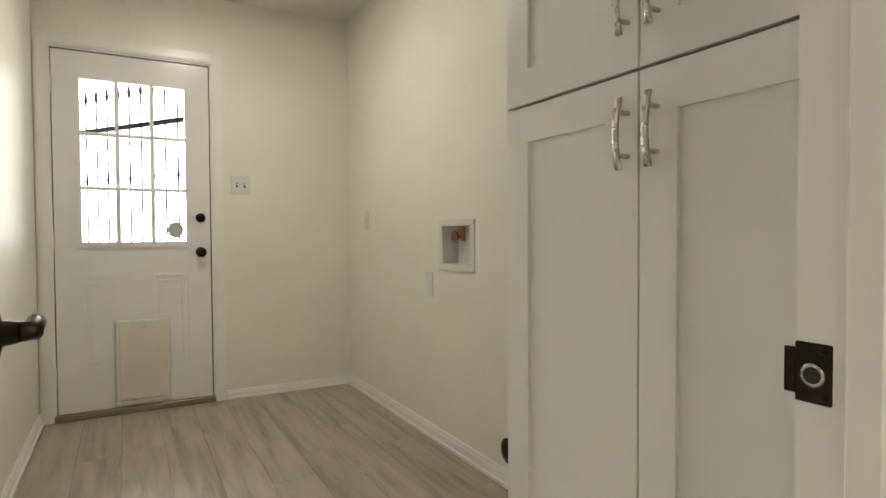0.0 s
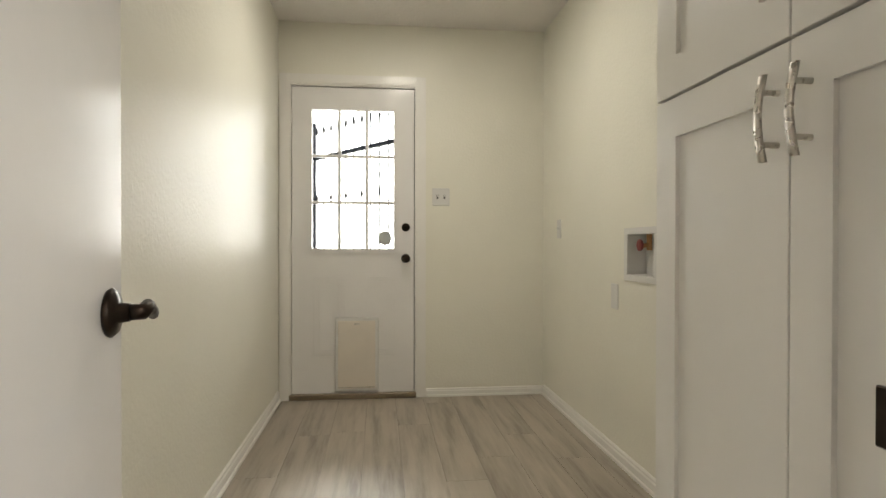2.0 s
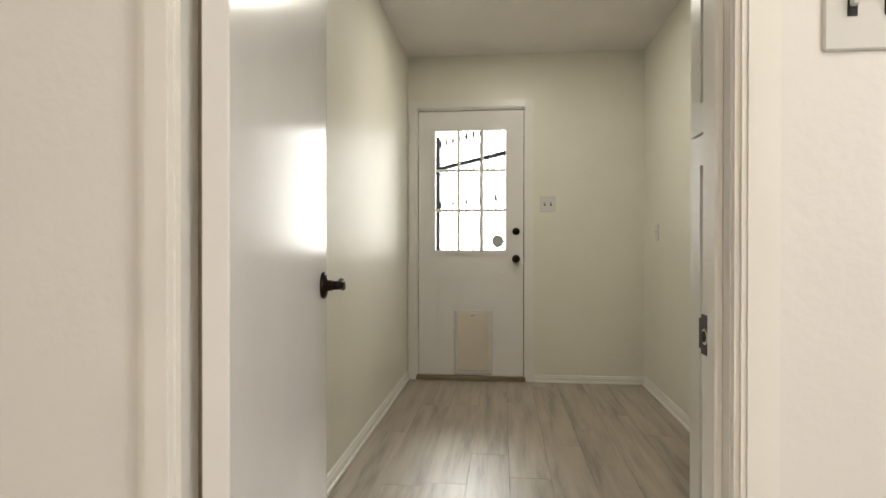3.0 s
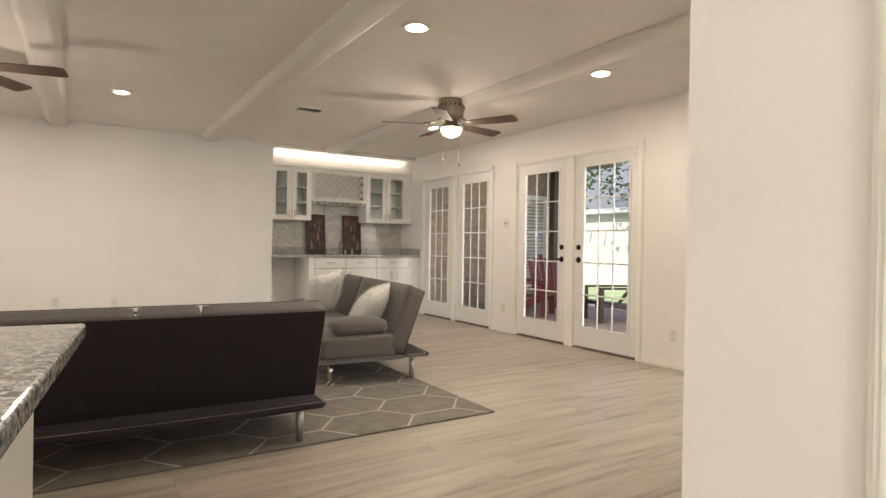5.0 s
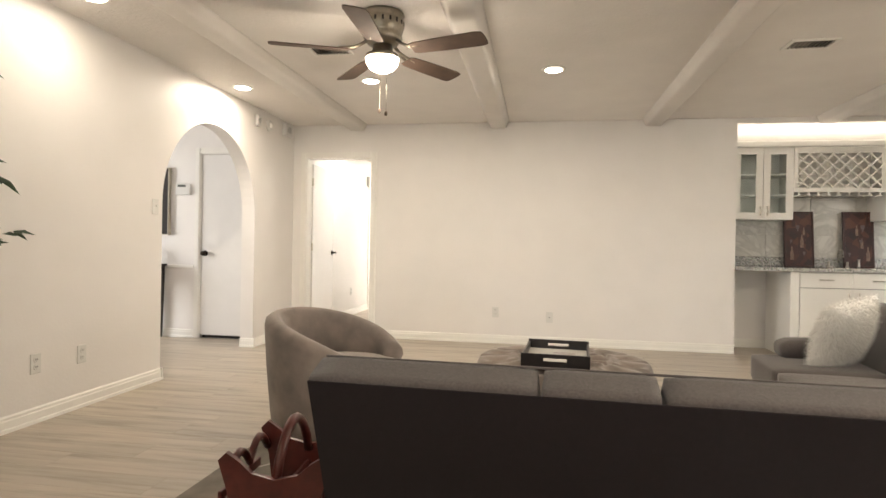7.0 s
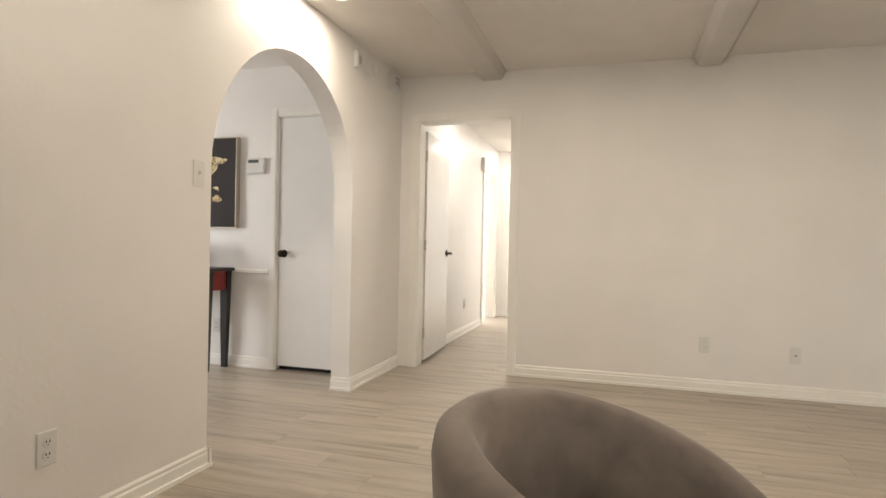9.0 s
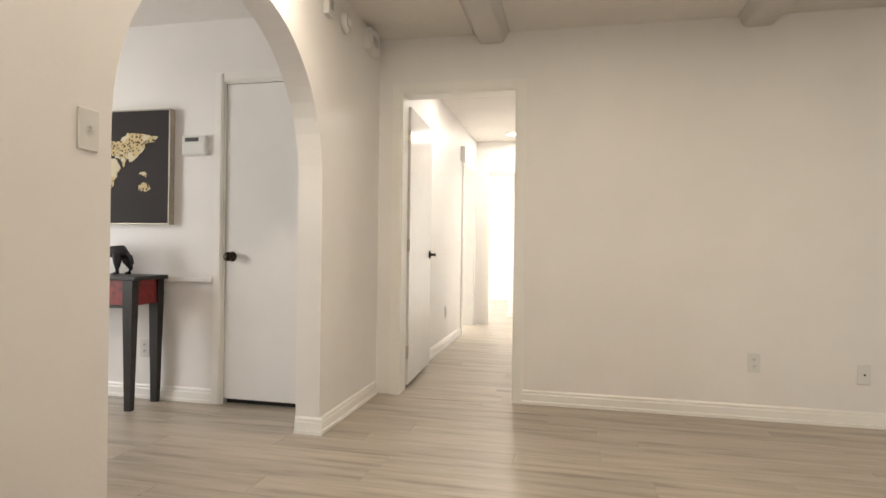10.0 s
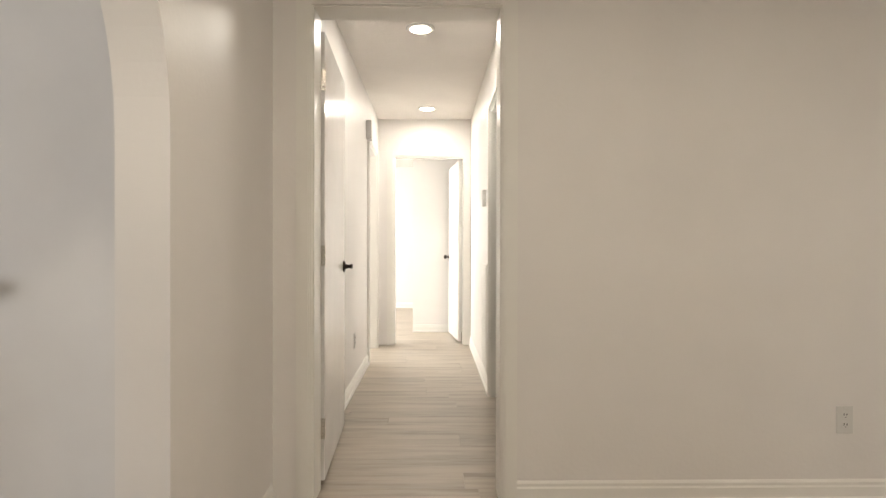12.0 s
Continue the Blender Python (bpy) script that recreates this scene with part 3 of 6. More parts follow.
def back_door():
    x0, x1, y0, y1, z0, z1 = LE + 0.012, LE + 0.056, -8.358, -7.562, 0.035, 2.042
    wy0, wy1, wz0, wz1 = -8.225, -7.69, 0.985, 1.895
    d = tagged(new("door_1"), "white half-glazed back door, closed, with a pet flap", "door", "", "structure")
    bm = bmesh.new()
    for a, b, c, e in ((y0, y1, z0, wz0), (y0, y1, wz1, z1), (y0, wy0, wz0, wz1), (wy1, y1, wz0, wz1)):
        box(bm, x0, a, c, x1, b, e)
    part("slab", bm, M_DOOR, d)
    bm = bmesh.new()
    frame_ring(bm, wy0 - 0.028, wy1 + 0.028, wz0 - 0.028, wz1 + 0.028, x0 - 0.012, x0 + 0.001, 0.03)
    part("window_frame", bm, M_DOOR, d)
    for i in (1, 2):
        y = wy0 + (wy1 - wy0) * i / 3
        part("muntin", boxm(x0 - 0.006, y - 0.01, wz0, x0 + 0.014, y + 0.01, wz1, 0.003), M_DOOR, d)
        z = wz0 + (wz1 - wz0) * i / 3
        part("muntin", boxm(x0 - 0.0055, wy0, z - 0.01, x0 + 0.0135, wy1, z + 0.01, 0.003), M_DOOR, d)
    for i in range(3):
        for j in range(3):
            p = part("pane", boxm(x0 + 0.012, wy0 + (wy1 - wy0) * i / 3 + 0.006, wz0 + (wz1 - wz0) * j / 3 + 0.006, x0 + 0.016, wy0 + (wy1 - wy0) * (i + 1) / 3 - 0.006, wz0 + (wz1 - wz0) * (j + 1) / 3 - 0.006), M_GLASS, d)
            p.visible_shadow = False
    for a, b in ((-7.90, -7.69), (-8.24, -8.035)):
        for inset, dx in ((0.0, 0.007), (0.02, 0.003), (0.034, 0.008)):
            bm = bmesh.new()
            frame_ring(bm, a + inset, b - inset, 0.27 + inset, 0.795 - inset, x0 - dx, x0 + 0.001, 0.012)
            part("panel_moulding", bm, M_DOOR, d)
    flap = part("pet_flap_frame", boxm(x0 - 0.02, -8.125, 0.045, x0 + 0.002, -7.838, 0.535, 0.012, 3), M_PLASTIC, d, "white plastic pet door frame")
    part("flap", boxm(x0 - 0.024, -8.103, 0.068, x0 - 0.019, -7.86, 0.512, 0.003), mat("flap_vinyl", (0.72, 0.66, 0.58), 0.4, vary=0.04, scale=6), flap, "cream vinyl flap")
    part("latch", boxm(x0 - 0.027, -8.0, 0.487, x0 - 0.023, -7.963, 0.497, 0.001), M_NICKEL, flap)
    part("bottom_rail", boxm(x0 - 0.026, -8.10, 0.073, x0 - 0.023, -7.862, 0.079), M_NICKEL, flap)
    deadbolt(d, (x0, -8.303, 1.128), (-1, 0, 0))
    knob(d, (x0, -8.303, 0.921), (-1, 0, 0))
    for z in (0.25, 1.0, 1.85):
        hinge(d, x0 - 0.004, y1 + 0.006, z)
    part("threshold", boxm(LE - 0.02, y0 - 0.015, 0.0, LE + 0.12, y1 + 0.015, 0.034, 0.004), mat("threshold_metal", (0.25, 0.2, 0.14), 0.4, metal=0.6), d, "bronze metal threshold")
    part("sticker", lathe(bmesh.new(), [(0.048, 0), (0.050, 0.001), (0.050, 0.002)], 8, Matrix.Translation((x0 + 0.008, -8.165, 1.055)) @ pose(0, 0, 0, 0, -90, 22)), mat("badge_sticker", (0.45, 0.47, 0.45), 0.5), d, "grey badge-shaped sticker on the glass")
    # dark ring added behind the slab so no daylight leaks round its edges
    bm = boxm(x1 + 0.001, y1 - 0.02, 0.03, x1 + 0.03, y1 + 0.016, z1 + 0.016)
    box(bm, x1 + 0.001, y0 - 0.016, 0.03, x1 + 0.03, y0 + 0.02, z1 + 0.016)
    box(bm, x1 + 0.001, y0 + 0.02, z1 - 0.02, x1 + 0.03, y1 - 0.02, z1 + 0.016)
    box(bm, x1 + 0.001, y0 + 0.02, 0.02, x1 + 0.03, y1 - 0.02, 0.06)
    part("door_stop", bm, M_DARK, d, "dark stop added to block light round the slab")
    part("gap", boxm(x0 + 0.03, y0 - 0.012, z0, x0 + 0.05, y0 + 0.002, z1), M_DARK, d)
    part("gap", boxm(x0 + 0.03, y0, z1 - 0.002, x0 + 0.05, y1, z1 + 0.012), M_DARK, d)


back_door()
plate(pose(LE, -8.537, 1.332, 0, 0, -90), "white double switch plate beside the back door", "switch", 0.116, 0.116)
plate(pose(5.648, LS, 1.112, 0, 0, 180), "painted-over single wall plate in the laundry", "switch", 0.07, 0.115)
plate(pose(4.80, LS, 0.77, 0, 0, 180), "painted-over blank wall plate under the washer box", "blank", 0.075, 0.12)


def washer_box():
    t = thing("washer_outlet_box", pose(4.53, LS, 0.97), "white recessed washer outlet box with a red valve", "outlet box")
    bm = bmesh.new()
    for a, b, c, e in ((-0.16, 0.16, 0.09, 0.118), (-0.16, 0.16, -0.118, -0.09), (-0.16, -0.125, -0.09, 0.09), (0.125, 0.16, -0.09, 0.09)):
        box(bm, a, -0.002, c, b, 0.008, e, 0.002)
    part("flange", bm, M_PLASTIC, t)
    bm = bmesh.new()
    for a, b, y0, y1, c, e in ((-0.128, 0.128, -0.085, -0.08, -0.093, 0.093), (-0.128, -0.124, -0.08, 0.001, -0.093, 0.093), (0.124, 0.128, -0.08, 0.001, -0.093, 0.093),
                               (-0.124, 0.124, -0.08, 0.001, 0.089, 0.093), (-0.124, 0.124, -0.08, 0.001, -0.093, -0.089)):
        box(bm, a, y0, c, b, y1, e)
    part("recess", bm, M_PLASTIC, t, "white moulded inside of the box")
    brass = mat("brass", (0.45, 0.25, 0.12), 0.35, metal=1)
    x = 0.02
    bm = cyl(bmesh.new(), (x, -0.045, 0.02), (x, -0.045, 0.09), 0.012, n=12)
    part("valve_body", cyl(bm, (x, -0.045, 0.045), (x, -0.012, 0.038), 0.010, n=10), brass, t, "brass valve body")
    part("valve_handle", lathe(bmesh.new(), [(0.012, 0), (0.025, 0.004), (0.026, 0.014), (0.012, 0.018)], 8, pose(x, -0.012, 0.042, -90)), M_TERRA, t, "red valve handle")
    part("drain", lathe(bmesh.new(), [(0.026, 0), (0.026, 0.012), (0.02, 0.013)], 16, pose(-0.07, -0.045, -0.089)), M_PLASTIC, t)


washer_box()
part("grommet", lathe(bmesh.new(), [(0.05, 0), (0.052, 0.012), (0.03, 0.02)], 20, pose(4.11, LS, 0.15, -90)), M_BRONZE)
tagged(bpy.data.objects["grommet"], "round black dryer vent cap low on the wall", "vent cap")


def bar_handle(parent, x, y, z0, z1, face=1):
    """Arched nickel pull on a front at y, standing out along face."""
    pts = [(x, y + face * (0.026 + 0.010 * math.sin(math.pi * k / 8)), z0 + (z1 - z0) * k / 8) for k in range(9)]
    bm = bmesh.new()
    for p, q in zip(pts, pts[1:]):
        vs = [bm.verts.new((c[0] + sx, c[1] + sy, c[2])) for c in (p, q) for sx, sy in ((-0.0065, -0.003), (0.0065, -0.003), (0.0065, 0.004), (-0.0065, 0.004))]
        for k in range(4):
            bm.faces.new((vs[k], vs[(k + 1) % 4], vs[4 + (k + 1) % 4], vs[4 + k]))
    bmesh.ops.remove_doubles(bm, verts=bm.verts, dist=1e-5)
    bmesh.ops.holes_fill(bm, edges=bm.edges)
    bmesh.ops.recalc_face_normals(bm, faces=bm.faces)
    h = part("handle", bm, M_NICKEL, parent, "arched brushed nickel pull", True)
    for f in (0.2, 0.8):
        z = z0 + (z1 - z0) * f
        part("post", cyl(bmesh.new(), (x, y, z), (x, y + face * 0.034, z), 0.005, n=10), M_NICKEL, h)
    return h


def ring_frame(x0, x1, z0, z1, y0, y1, rail):
    """Closed rectangular frame, one connected shell, its outer edges eased."""
    bm = bmesh.new()
    e = 0.0015
    loops = []
    for inset, y in ((0, y0 + e), (e, y0), (rail, y0), (rail, y1), (e, y1), (0, y1 - e)):
        loops.append([bm.verts.new((x, y, z)) for x, z in ((x0 + inset, z0 + inset), (x1 - inset, z0 + inset), (x1 - inset, z1 - inset), (x0 + inset, z1 - inset))])
    for p, q in zip(loops, loops[1:] + loops[:1]):
        for k in range(4):
            bm.faces.new((p[k], p[(k + 1) % 4], q[(k + 1) % 4], q[k]))
    bmesh.ops.recalc_face_normals(bm, faces=bm.faces)
    return bm


def shaker(parent, x0, x1, z0, z1, y, th, rail, panel_mat=None, face=1, name="door"):
    """Shaker front with its outer face at y; face is the way it looks."""
    lo, hi = sorted((y, y - face * th))
    d = part(name, ring_frame(x0, x1, z0, z1, lo, hi, rail), M_CAB, parent)
    pl, ph = sorted((y - face * 0.009, y - face * (th - 0.002)))
    part("panel", boxm(x0 + rail - 0.002, pl, z0 + rail - 0.002, x1 - rail + 0.002, ph, z1 - rail + 0.002), panel_mat or M_CAB, d)
    return d


def tall_cabinet():
    t = thing("tall_cabinet", pose(0, 0, 0), "white shaker tall cabinet, closed, with arched nickel pulls", "cabinet")
    x0, x1, f = SWX2 + 0.005, 3.472, -8.79
    part("body", boxm(x0, LS + 0.001, 0, x1, f - 0.002, CEIL - 0.005), M_CAB, t)
    part("gap", boxm(x0 + 0.02, f - 0.003, 0.1, x1 - 0.004, f - 0.0005, CEIL - 0.03), M_DARK, t)
    for a, b, hx in ((3.036, 3.468, 3.060), (2.61, 3.032, 2.988)):
        d = shaker(t, a, b, 0.11, 1.334, f + 0.02, 0.02, 0.086)
        bar_handle(d, hx, f + 0.02, 1.145, 1.285)
        d = shaker(t, a, b, 1.341, 2.36, f + 0.02, 0.02, 0.086)
        bar_handle(d, hx, f + 0.02, 1.405, 1.545)
    part("toe_kick", boxm(x0, f - 0.06, 0, x1, f - 0.04, 0.1), M_CAB, t)


tall_cabinet()


def slab_door(name, m, w, h, label, th=0.036):
    """Flush leaf from its hinge along local +x, th thick along +y, with a lever set."""
    d = tagged(new(name), label, "door", "", "structure")
    d.matrix_world = m
    part("slab", boxm(0, 0, 0.015, w, th, h, 0.002), M_DOOR, d)
    return d


d = slab_door("door_2", pose(2.37, -7.853, 0.0, 0, 0, 7.1), 0.683, 2.03, "white glossy flush laundry door, standing open")
lever(d, 0.628, 0.0, 0.921, (0, -1, 0), (1, 0, 0))
lever(d, 0.628, 0.036, 0.921, (0, 1, 0), (1, 0, 0))
for z in (0.25, 1.02, 1.8):
    part("hinge", cyl(bmesh.new(), (0.05, 0.043, z - 0.045), (0.05, 0.043, z + 0.045), 0.006, n=10), M_TRIM, d, "painted hinge")
# shade of the narrow hinge gap, put into the strip's brown colour
structure("trim", boxm(2.40, -7.8145, 0, 2.42, -7.794, 2.04), mat("gap_shade_brown", (0.27, 0.22, 0.16), 0.8, vary=0.2, scale=20), "brown strip painting the shade in the hinge gap", "trim")
strike = thing("strike_plate", pose(2.577, -8.5145, 0.879), "dark bronze strike plate on the door jamb", "strike plate")
part("plate", boxm(-0.022, -0.001, -0.031, 0.014, 0.0028, 0.031, 0.0012), M_BRONZE, strike)
part("lip", boxm(0.0135, -0.003, -0.024, 0.026, 0.0022, 0.024, 0.0012), M_BRONZE, strike)
ring = [(0.007, 0.0), (0.0115, 0.0005), (0.0125, 0.002), (0.010, 0.003), (0.007, 0.002)]
part("latch_ring", lathe(bmesh.new(), ring, 20, pose(-0.004, 0.0015, -0.002, -90)), M_NICKEL, strike, "worn bare metal ring of the latch hole", True)
part("latch_hole", lathe(bmesh.new(), [(0.0085, 0), (0.0085, 0.0012)], 16, pose(-0.004, 0.004, -0.002, -90)), M_DARK, strike)
for z in (-0.024, 0.024):
    part("screw", lathe(bmesh.new(), [(0.004, 0), (0.003, 0.0014)], 10, pose(-0.014, 0.0025, z, -90)), M_BRONZE, strike)
# ---- ceiling fixtures ----
def can_light():
    t = thing("can_light", pose(0, 0, CEIL), "lit round recessed ceiling light with a white ring", "ceiling light", "recessed lights")
    part("trim_ring", lathe(bmesh.new(), [(0.062, 0.0), (0.092, -0.001), (0.094, -0.004), (0.086, -0.009), (0.066, -0.011), (0.062, -0.008)], 32), M_TRIM, t, "", True)
    part("lens", lathe(bmesh.new(), [(0.064, -0.013), (0.066, -0.009)], 32), M_BULB, t, "glowing lens")
    return t


first = can_light()
first.matrix_world = pose(*CANS[0], CEIL)
# the laundry copy is an added fixture, out of view, for the fill light
for x, y in CANS[1:] + HALL_CANS + [LAUNDRY_FILL]:
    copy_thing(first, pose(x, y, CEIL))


def ceiling_fan():
    t = thing("ceiling_fan", pose(0, 0, CEIL), "flush ceiling fan with brown blades and a lit bowl", "ceiling fan", "ceiling fans")
    part("canopy", lathe(bmesh.new(), [(0.125, 0.0), (0.13, -0.015), (0.12, -0.03), (0.125, -0.045), (0.128, -0.085), (0.118, -0.115), (0.11, -0.13), (0.118, -0.145), (0.09, -0.185), (0.05, -0.195)], 32), M_FANMETAL, t, "brushed nickel ribbed motor housing", True)
    for i in range(18):
        a = 2 * math.pi * i / 18
        part("vent_slot", boxm(0.1255, -0.006, -0.078, 0.1295, 0.006, -0.052, 0, 1, pose(0, 0, 0, 0, 0, math.degrees(a))), M_DARK, t)
    part("switch_cup", lathe(bmesh.new(), [(0.06, -0.19), (0.062, -0.235), (0.098, -0.25), (0.105, -0.27)], 28), M_FANMETAL, t, "", True)
    part("light_bowl", lathe(bmesh.new(), [(0.10, -0.262), (0.102, -0.275), (0.095, -0.305), (0.075, -0.332), (0.045, -0.348), (0.012, -0.355), (0.004, -0.362)], 28), M_BOWL, t, "glowing frosted glass bowl", True)
    for k in range(5):
        mz = pose(0, 0, 0, 0, 0, 72 * k)
        bm = bmesh.new()
        pts = [(0.09, 0, -0.165), (0.13, 0, -0.195), (0.17, 0.012, -0.215), (0.22, 0.02, -0.225), (0.26, 0.012, -0.226)]
        tube(bm, pts, [0.012, 0.009, 0.008, 0.008, 0.007], 8)
        tube(bm, [(p[0], -p[1], p[2]) for p in pts], [0.012, 0.009, 0.008, 0.008, 0.007], 8)
        bmesh.ops.transform(bm, matrix=mz, verts=bm.verts)
        part("blade_bracket", bm, M_FANMETAL, t, "", True)
        bm = bmesh.new()
        out = [(0.2, -0.046), (0.23, -0.056), (0.42, -0.066), (0.62, -0.07), (0.655, -0.06), (0.662, -0.03), (0.662, 0.03), (0.655, 0.06), (0.62, 0.07), (0.42, 0.066), (0.23, 0.056), (0.2, 0.046)]
        lo = [bm.verts.new((x, y, -0.003)) for x, y in out]
        hi = [bm.verts.new((x, y, 0.003)) for x, y in out]
        bm.faces.new(lo[::-1]), bm.faces.new(hi)
        for i in range(len(out)):
            bm.faces.new((lo[i], lo[(i + 1) % len(out)], hi[(i + 1) % len(out)], hi[i]))
        bmesh.ops.transform(bm, matrix=mz @ pose(0, 0, -0.232, -12), verts=bm.verts)
        part("blade", bm, M_FANBLADE, t, "dark brown wood blade")
    for x, y, zz in ((0.06, -0.05, -0.60), (-0.05, 0.06, -0.55)):
        c = part("pull_chain", cyl(bmesh.new(), (x, y, -0.25), (x, y, zz), 0.0014, n=6), M_FANMETAL, t)
        part("fob", lathe(bmesh.new(), [(0.003, zz - 0.03), (0.009, zz - 0.022), (0.008, zz - 0.008), (0.003, zz)], 10, pose(x, y, 0)), M_FANBLADE, c)
    return t


f0 = ceiling_fan()
f0.matrix_world = pose(FANS[0][0], FANS[0][1], CEIL, 0, 0, FANS[0][2])
copy_thing(f0, pose(FANS[1][0], FANS[1][1], CEIL, 0, 0, FANS[1][2]))


def ceiling_vent(x, y, label):
    t = thing("ceiling_vent", pose(x, y, CEIL), label, "vent", "ceiling vents")
    bm = bmesh.new()
    for a, b, c, d in ((-0.15, 0.15, 0.07, 0.095), (-0.15, 0.15, -0.095, -0.07), (-0.15, -0.125, -0.07, 0.07), (0.125, 0.15, -0.07, 0.07)):
        box(bm, a, c, -0.012, b, d, 0.001, 0.002)
    part("frame", bm, M_TRIM, t)
    part("backing", boxm(-0.126, -0.071, -0.002, 0.126, 0.071, 0.0), M_DARK, t)
    for i in range(10):
        x0 = -0.115 + i * 0.0255
        part("slat", boxm(-0.006, -0.069, -0.0008, 0.006, 0.069, 0.0008, 0, 1, pose(x0, 0, -0.007, 0, 60 if i < 5 else -60)), M_VENT, t)


ceiling_vent(3.67, -2.24, "white slatted ceiling register")
ceiling_vent(0.41, -2.48, "white slatted ceiling register beside the fan")

# ---- wall plates of the living room ----
plate(pose(1.453, 0, 0.345), "white duplex outlet low on the wall", "outlet")
plate(pose(2.044, 0, 0.308), "white coax plate low on the wall", "coax")
plate(pose(WX, -3.506, 0.345, 0, 0, 90), "white duplex outlet low on the wall", "outlet")
plate(pose(WX, -3.165, 0.34, 0, 0, 90), "white telephone plate low on the wall", "outlet")
plate(pose(WX, -2.475, 1.33, 0, 0, 90), "white single switch plate beside the arch", "switch")
plate(pose(EX, -2.345, 1.363, 0, 0, -90), "white double switch plate beside the French doors", "switch", 0.116, 0.116)
plate(pose(EX, -4.757, 0.29, 0, 0, -90), "white duplex outlet low on the wall", "outlet")
plate(pose(EX, -2.30, 0.30, 0, 0, -90), "white duplex outlet low on the wall", "outlet")
plate(pose(SWX, -8.69, 1.335, 0, 0, -90), "white double switch plate outside the laundry", "switch", 0.116, 0.116)
plate(pose(-2.385, -0.53, 0.33), "white duplex outlet under the console table", "outlet")
plate(pose(-0.89, 1.97, 0.36, 0, 0, 90), "white duplex outlet low on the hall wall", "outlet")
plate(pose(4.0, AB, 0.35), "dark outlet inside the empty bay of the bar", "outlet")


def wall_box(name, m, w, h, dpt, label, category, face="grille"):
    t = thing(name, m, label, category)
    if face == "round":
        part("case", lathe(bmesh.new(), [(h / 2, -0.001), (h / 2, dpt * 0.5), (h * 0.46, dpt * 0.8), (h * 0.3, dpt)], 32, pose(0, 0, 0, 90)), M_PLASTIC, t, "", True)
    else:
        part("case", boxm(-w / 2, -dpt, -h / 2, w / 2, 0.001, h / 2, 0.006, 2), M_PLASTIC, t)
    if face == "grille":
        for i in range(4):
            part("slot", boxm(-w * 0.3, -dpt - 0.001, -h * 0.2 + i * h * 0.12, w * 0.3, -dpt + 0.002, -h * 0.2 + i * h * 0.12 + 0.004), M_DARK, t)
    elif face == "round":
        part("lens", lathe(bmesh.new(), [(0.028, 0), (0.022, 0.012), (0.008, 0.016)], 20, pose(0, -dpt, 0, 90)), M_TRIM, t, "", True)
    elif face == "screen":
        part("screen", boxm(-w * 0.36, -dpt - 0.001, h * 0.2, w * 0.2, -dpt + 0.002, h * 0.4), mat("lcd_grey", (0.08, 0.085, 0.075), 0.3), t, "dark display strip")
        part("cover", boxm(-w * 0.46, -dpt - 0.004, -h * 0.45, w * 0.46, -dpt + 0.002, h * 0.12, 0.003), M_PLASTIC, t)
    return t


wall_box("wall_sensor", pose(WX, -0.915, 2.325, 0, 0, 90), 0.075, 0.12, 0.035, "white wall sensor box near the ceiling", "sensor", "grille")
wall_box("smoke_detector", pose(WX, -0.66, 2.325, 0, 0, 90), 0.10, 0.12, 0.03, "white detector with a round lens near the ceiling", "detector", "round")
wall_box("door_chime", pose(WX, -0.24, 2.36, 0, 0, 90), 0.17, 0.14, 0.05, "white door chime box near the ceiling", "chime", "grille")
wall_box("alarm_keypad", pose(-2.02, -0.53, 1.655), 0.175, 0.125, 0.03, "white alarm keypad with a grey display", "keypad", "screen")
wall_box("hall_siren", pose(-0.89, 2.76, 2.115, 0, 0, 90), 0.11, 0.17, 0.05, "white alarm siren box on the hall wall", "siren", "plain")
wall_box("thermostat", pose(0.12, 2.1, 1.455, 0, 0, -90), 0.09, 0.13, 0.03, "white thermostat on the hall wall", "thermostat", "plain")
t = thing("return_grille", pose(0.12, 2.15, 0.52, 0, 0, -90), "white slatted return air grille low on the hall wall", "vent")
part("frame", boxm(-0.2, -0.008, -0.42, 0.2, 0.001, 0.42, 0.003), M_TRIM, t)
for i in range(36):
    z = -0.385 + i * 0.022
    part("slat", boxm(-0.175, -0.014, z, 0.175, -0.006, z + 0.008), M_TRIM, t)
t = thing("access_panel", pose(WX, -4.02, 0.6, 0, 0, 90), "white access panel with a raised pull in the wall", "panel")
part("frame", boxm(-0.14, -0.012, -0.185, 0.14, 0.001, 0.185, 0.003), M_TRIM, t)
part("cover", boxm(-0.105, -0.018, -0.15, 0.105, -0.01, 0.15, 0.004), M_TRIM, t)
part("pull", boxm(-0.02, -0.034, 0.055, 0.075, -0.016, 0.08, 0.006, 2), M_TRIM, t)

# ---- doors of the hall and foyer ----
d = slab_door("door_3", pose(-0.775, 0.165, 0.015, 0, 0, 92.5), 0.80, 2.015, "white glossy hall door, standing open")
d.children[0].location.y = 0.0
lever(d, 0.735, 0.0, 0.945, (0, -1, 0), (1, 0, 0))
for z in (0.25, 1.02, 1.8):
    part("hinge", boxm(-0.012, -0.004, z - 0.045, 0.004, 0.02, z + 0.045), M_NICKEL, d, "bare steel hinge")
d = tagged(new("door_4"), "white flush foyer closet door, closed", "door", "", "structure")
part("slab", boxm(-1.805, -0.522, 0.035, -1.155, -0.486, 2.045, 0.002), M_DOOR, d)
part("gap", boxm(-1.808, -0.48, 0.0, -1.152, -0.46, 2.05), M_DARK, d)
knob(d, (-1.755, -0.522, 0.945), (0, -1, 0), 0.029)
d = tagged(new("door_5"), "white flush bedroom door, standing open", "door", "", "structure")
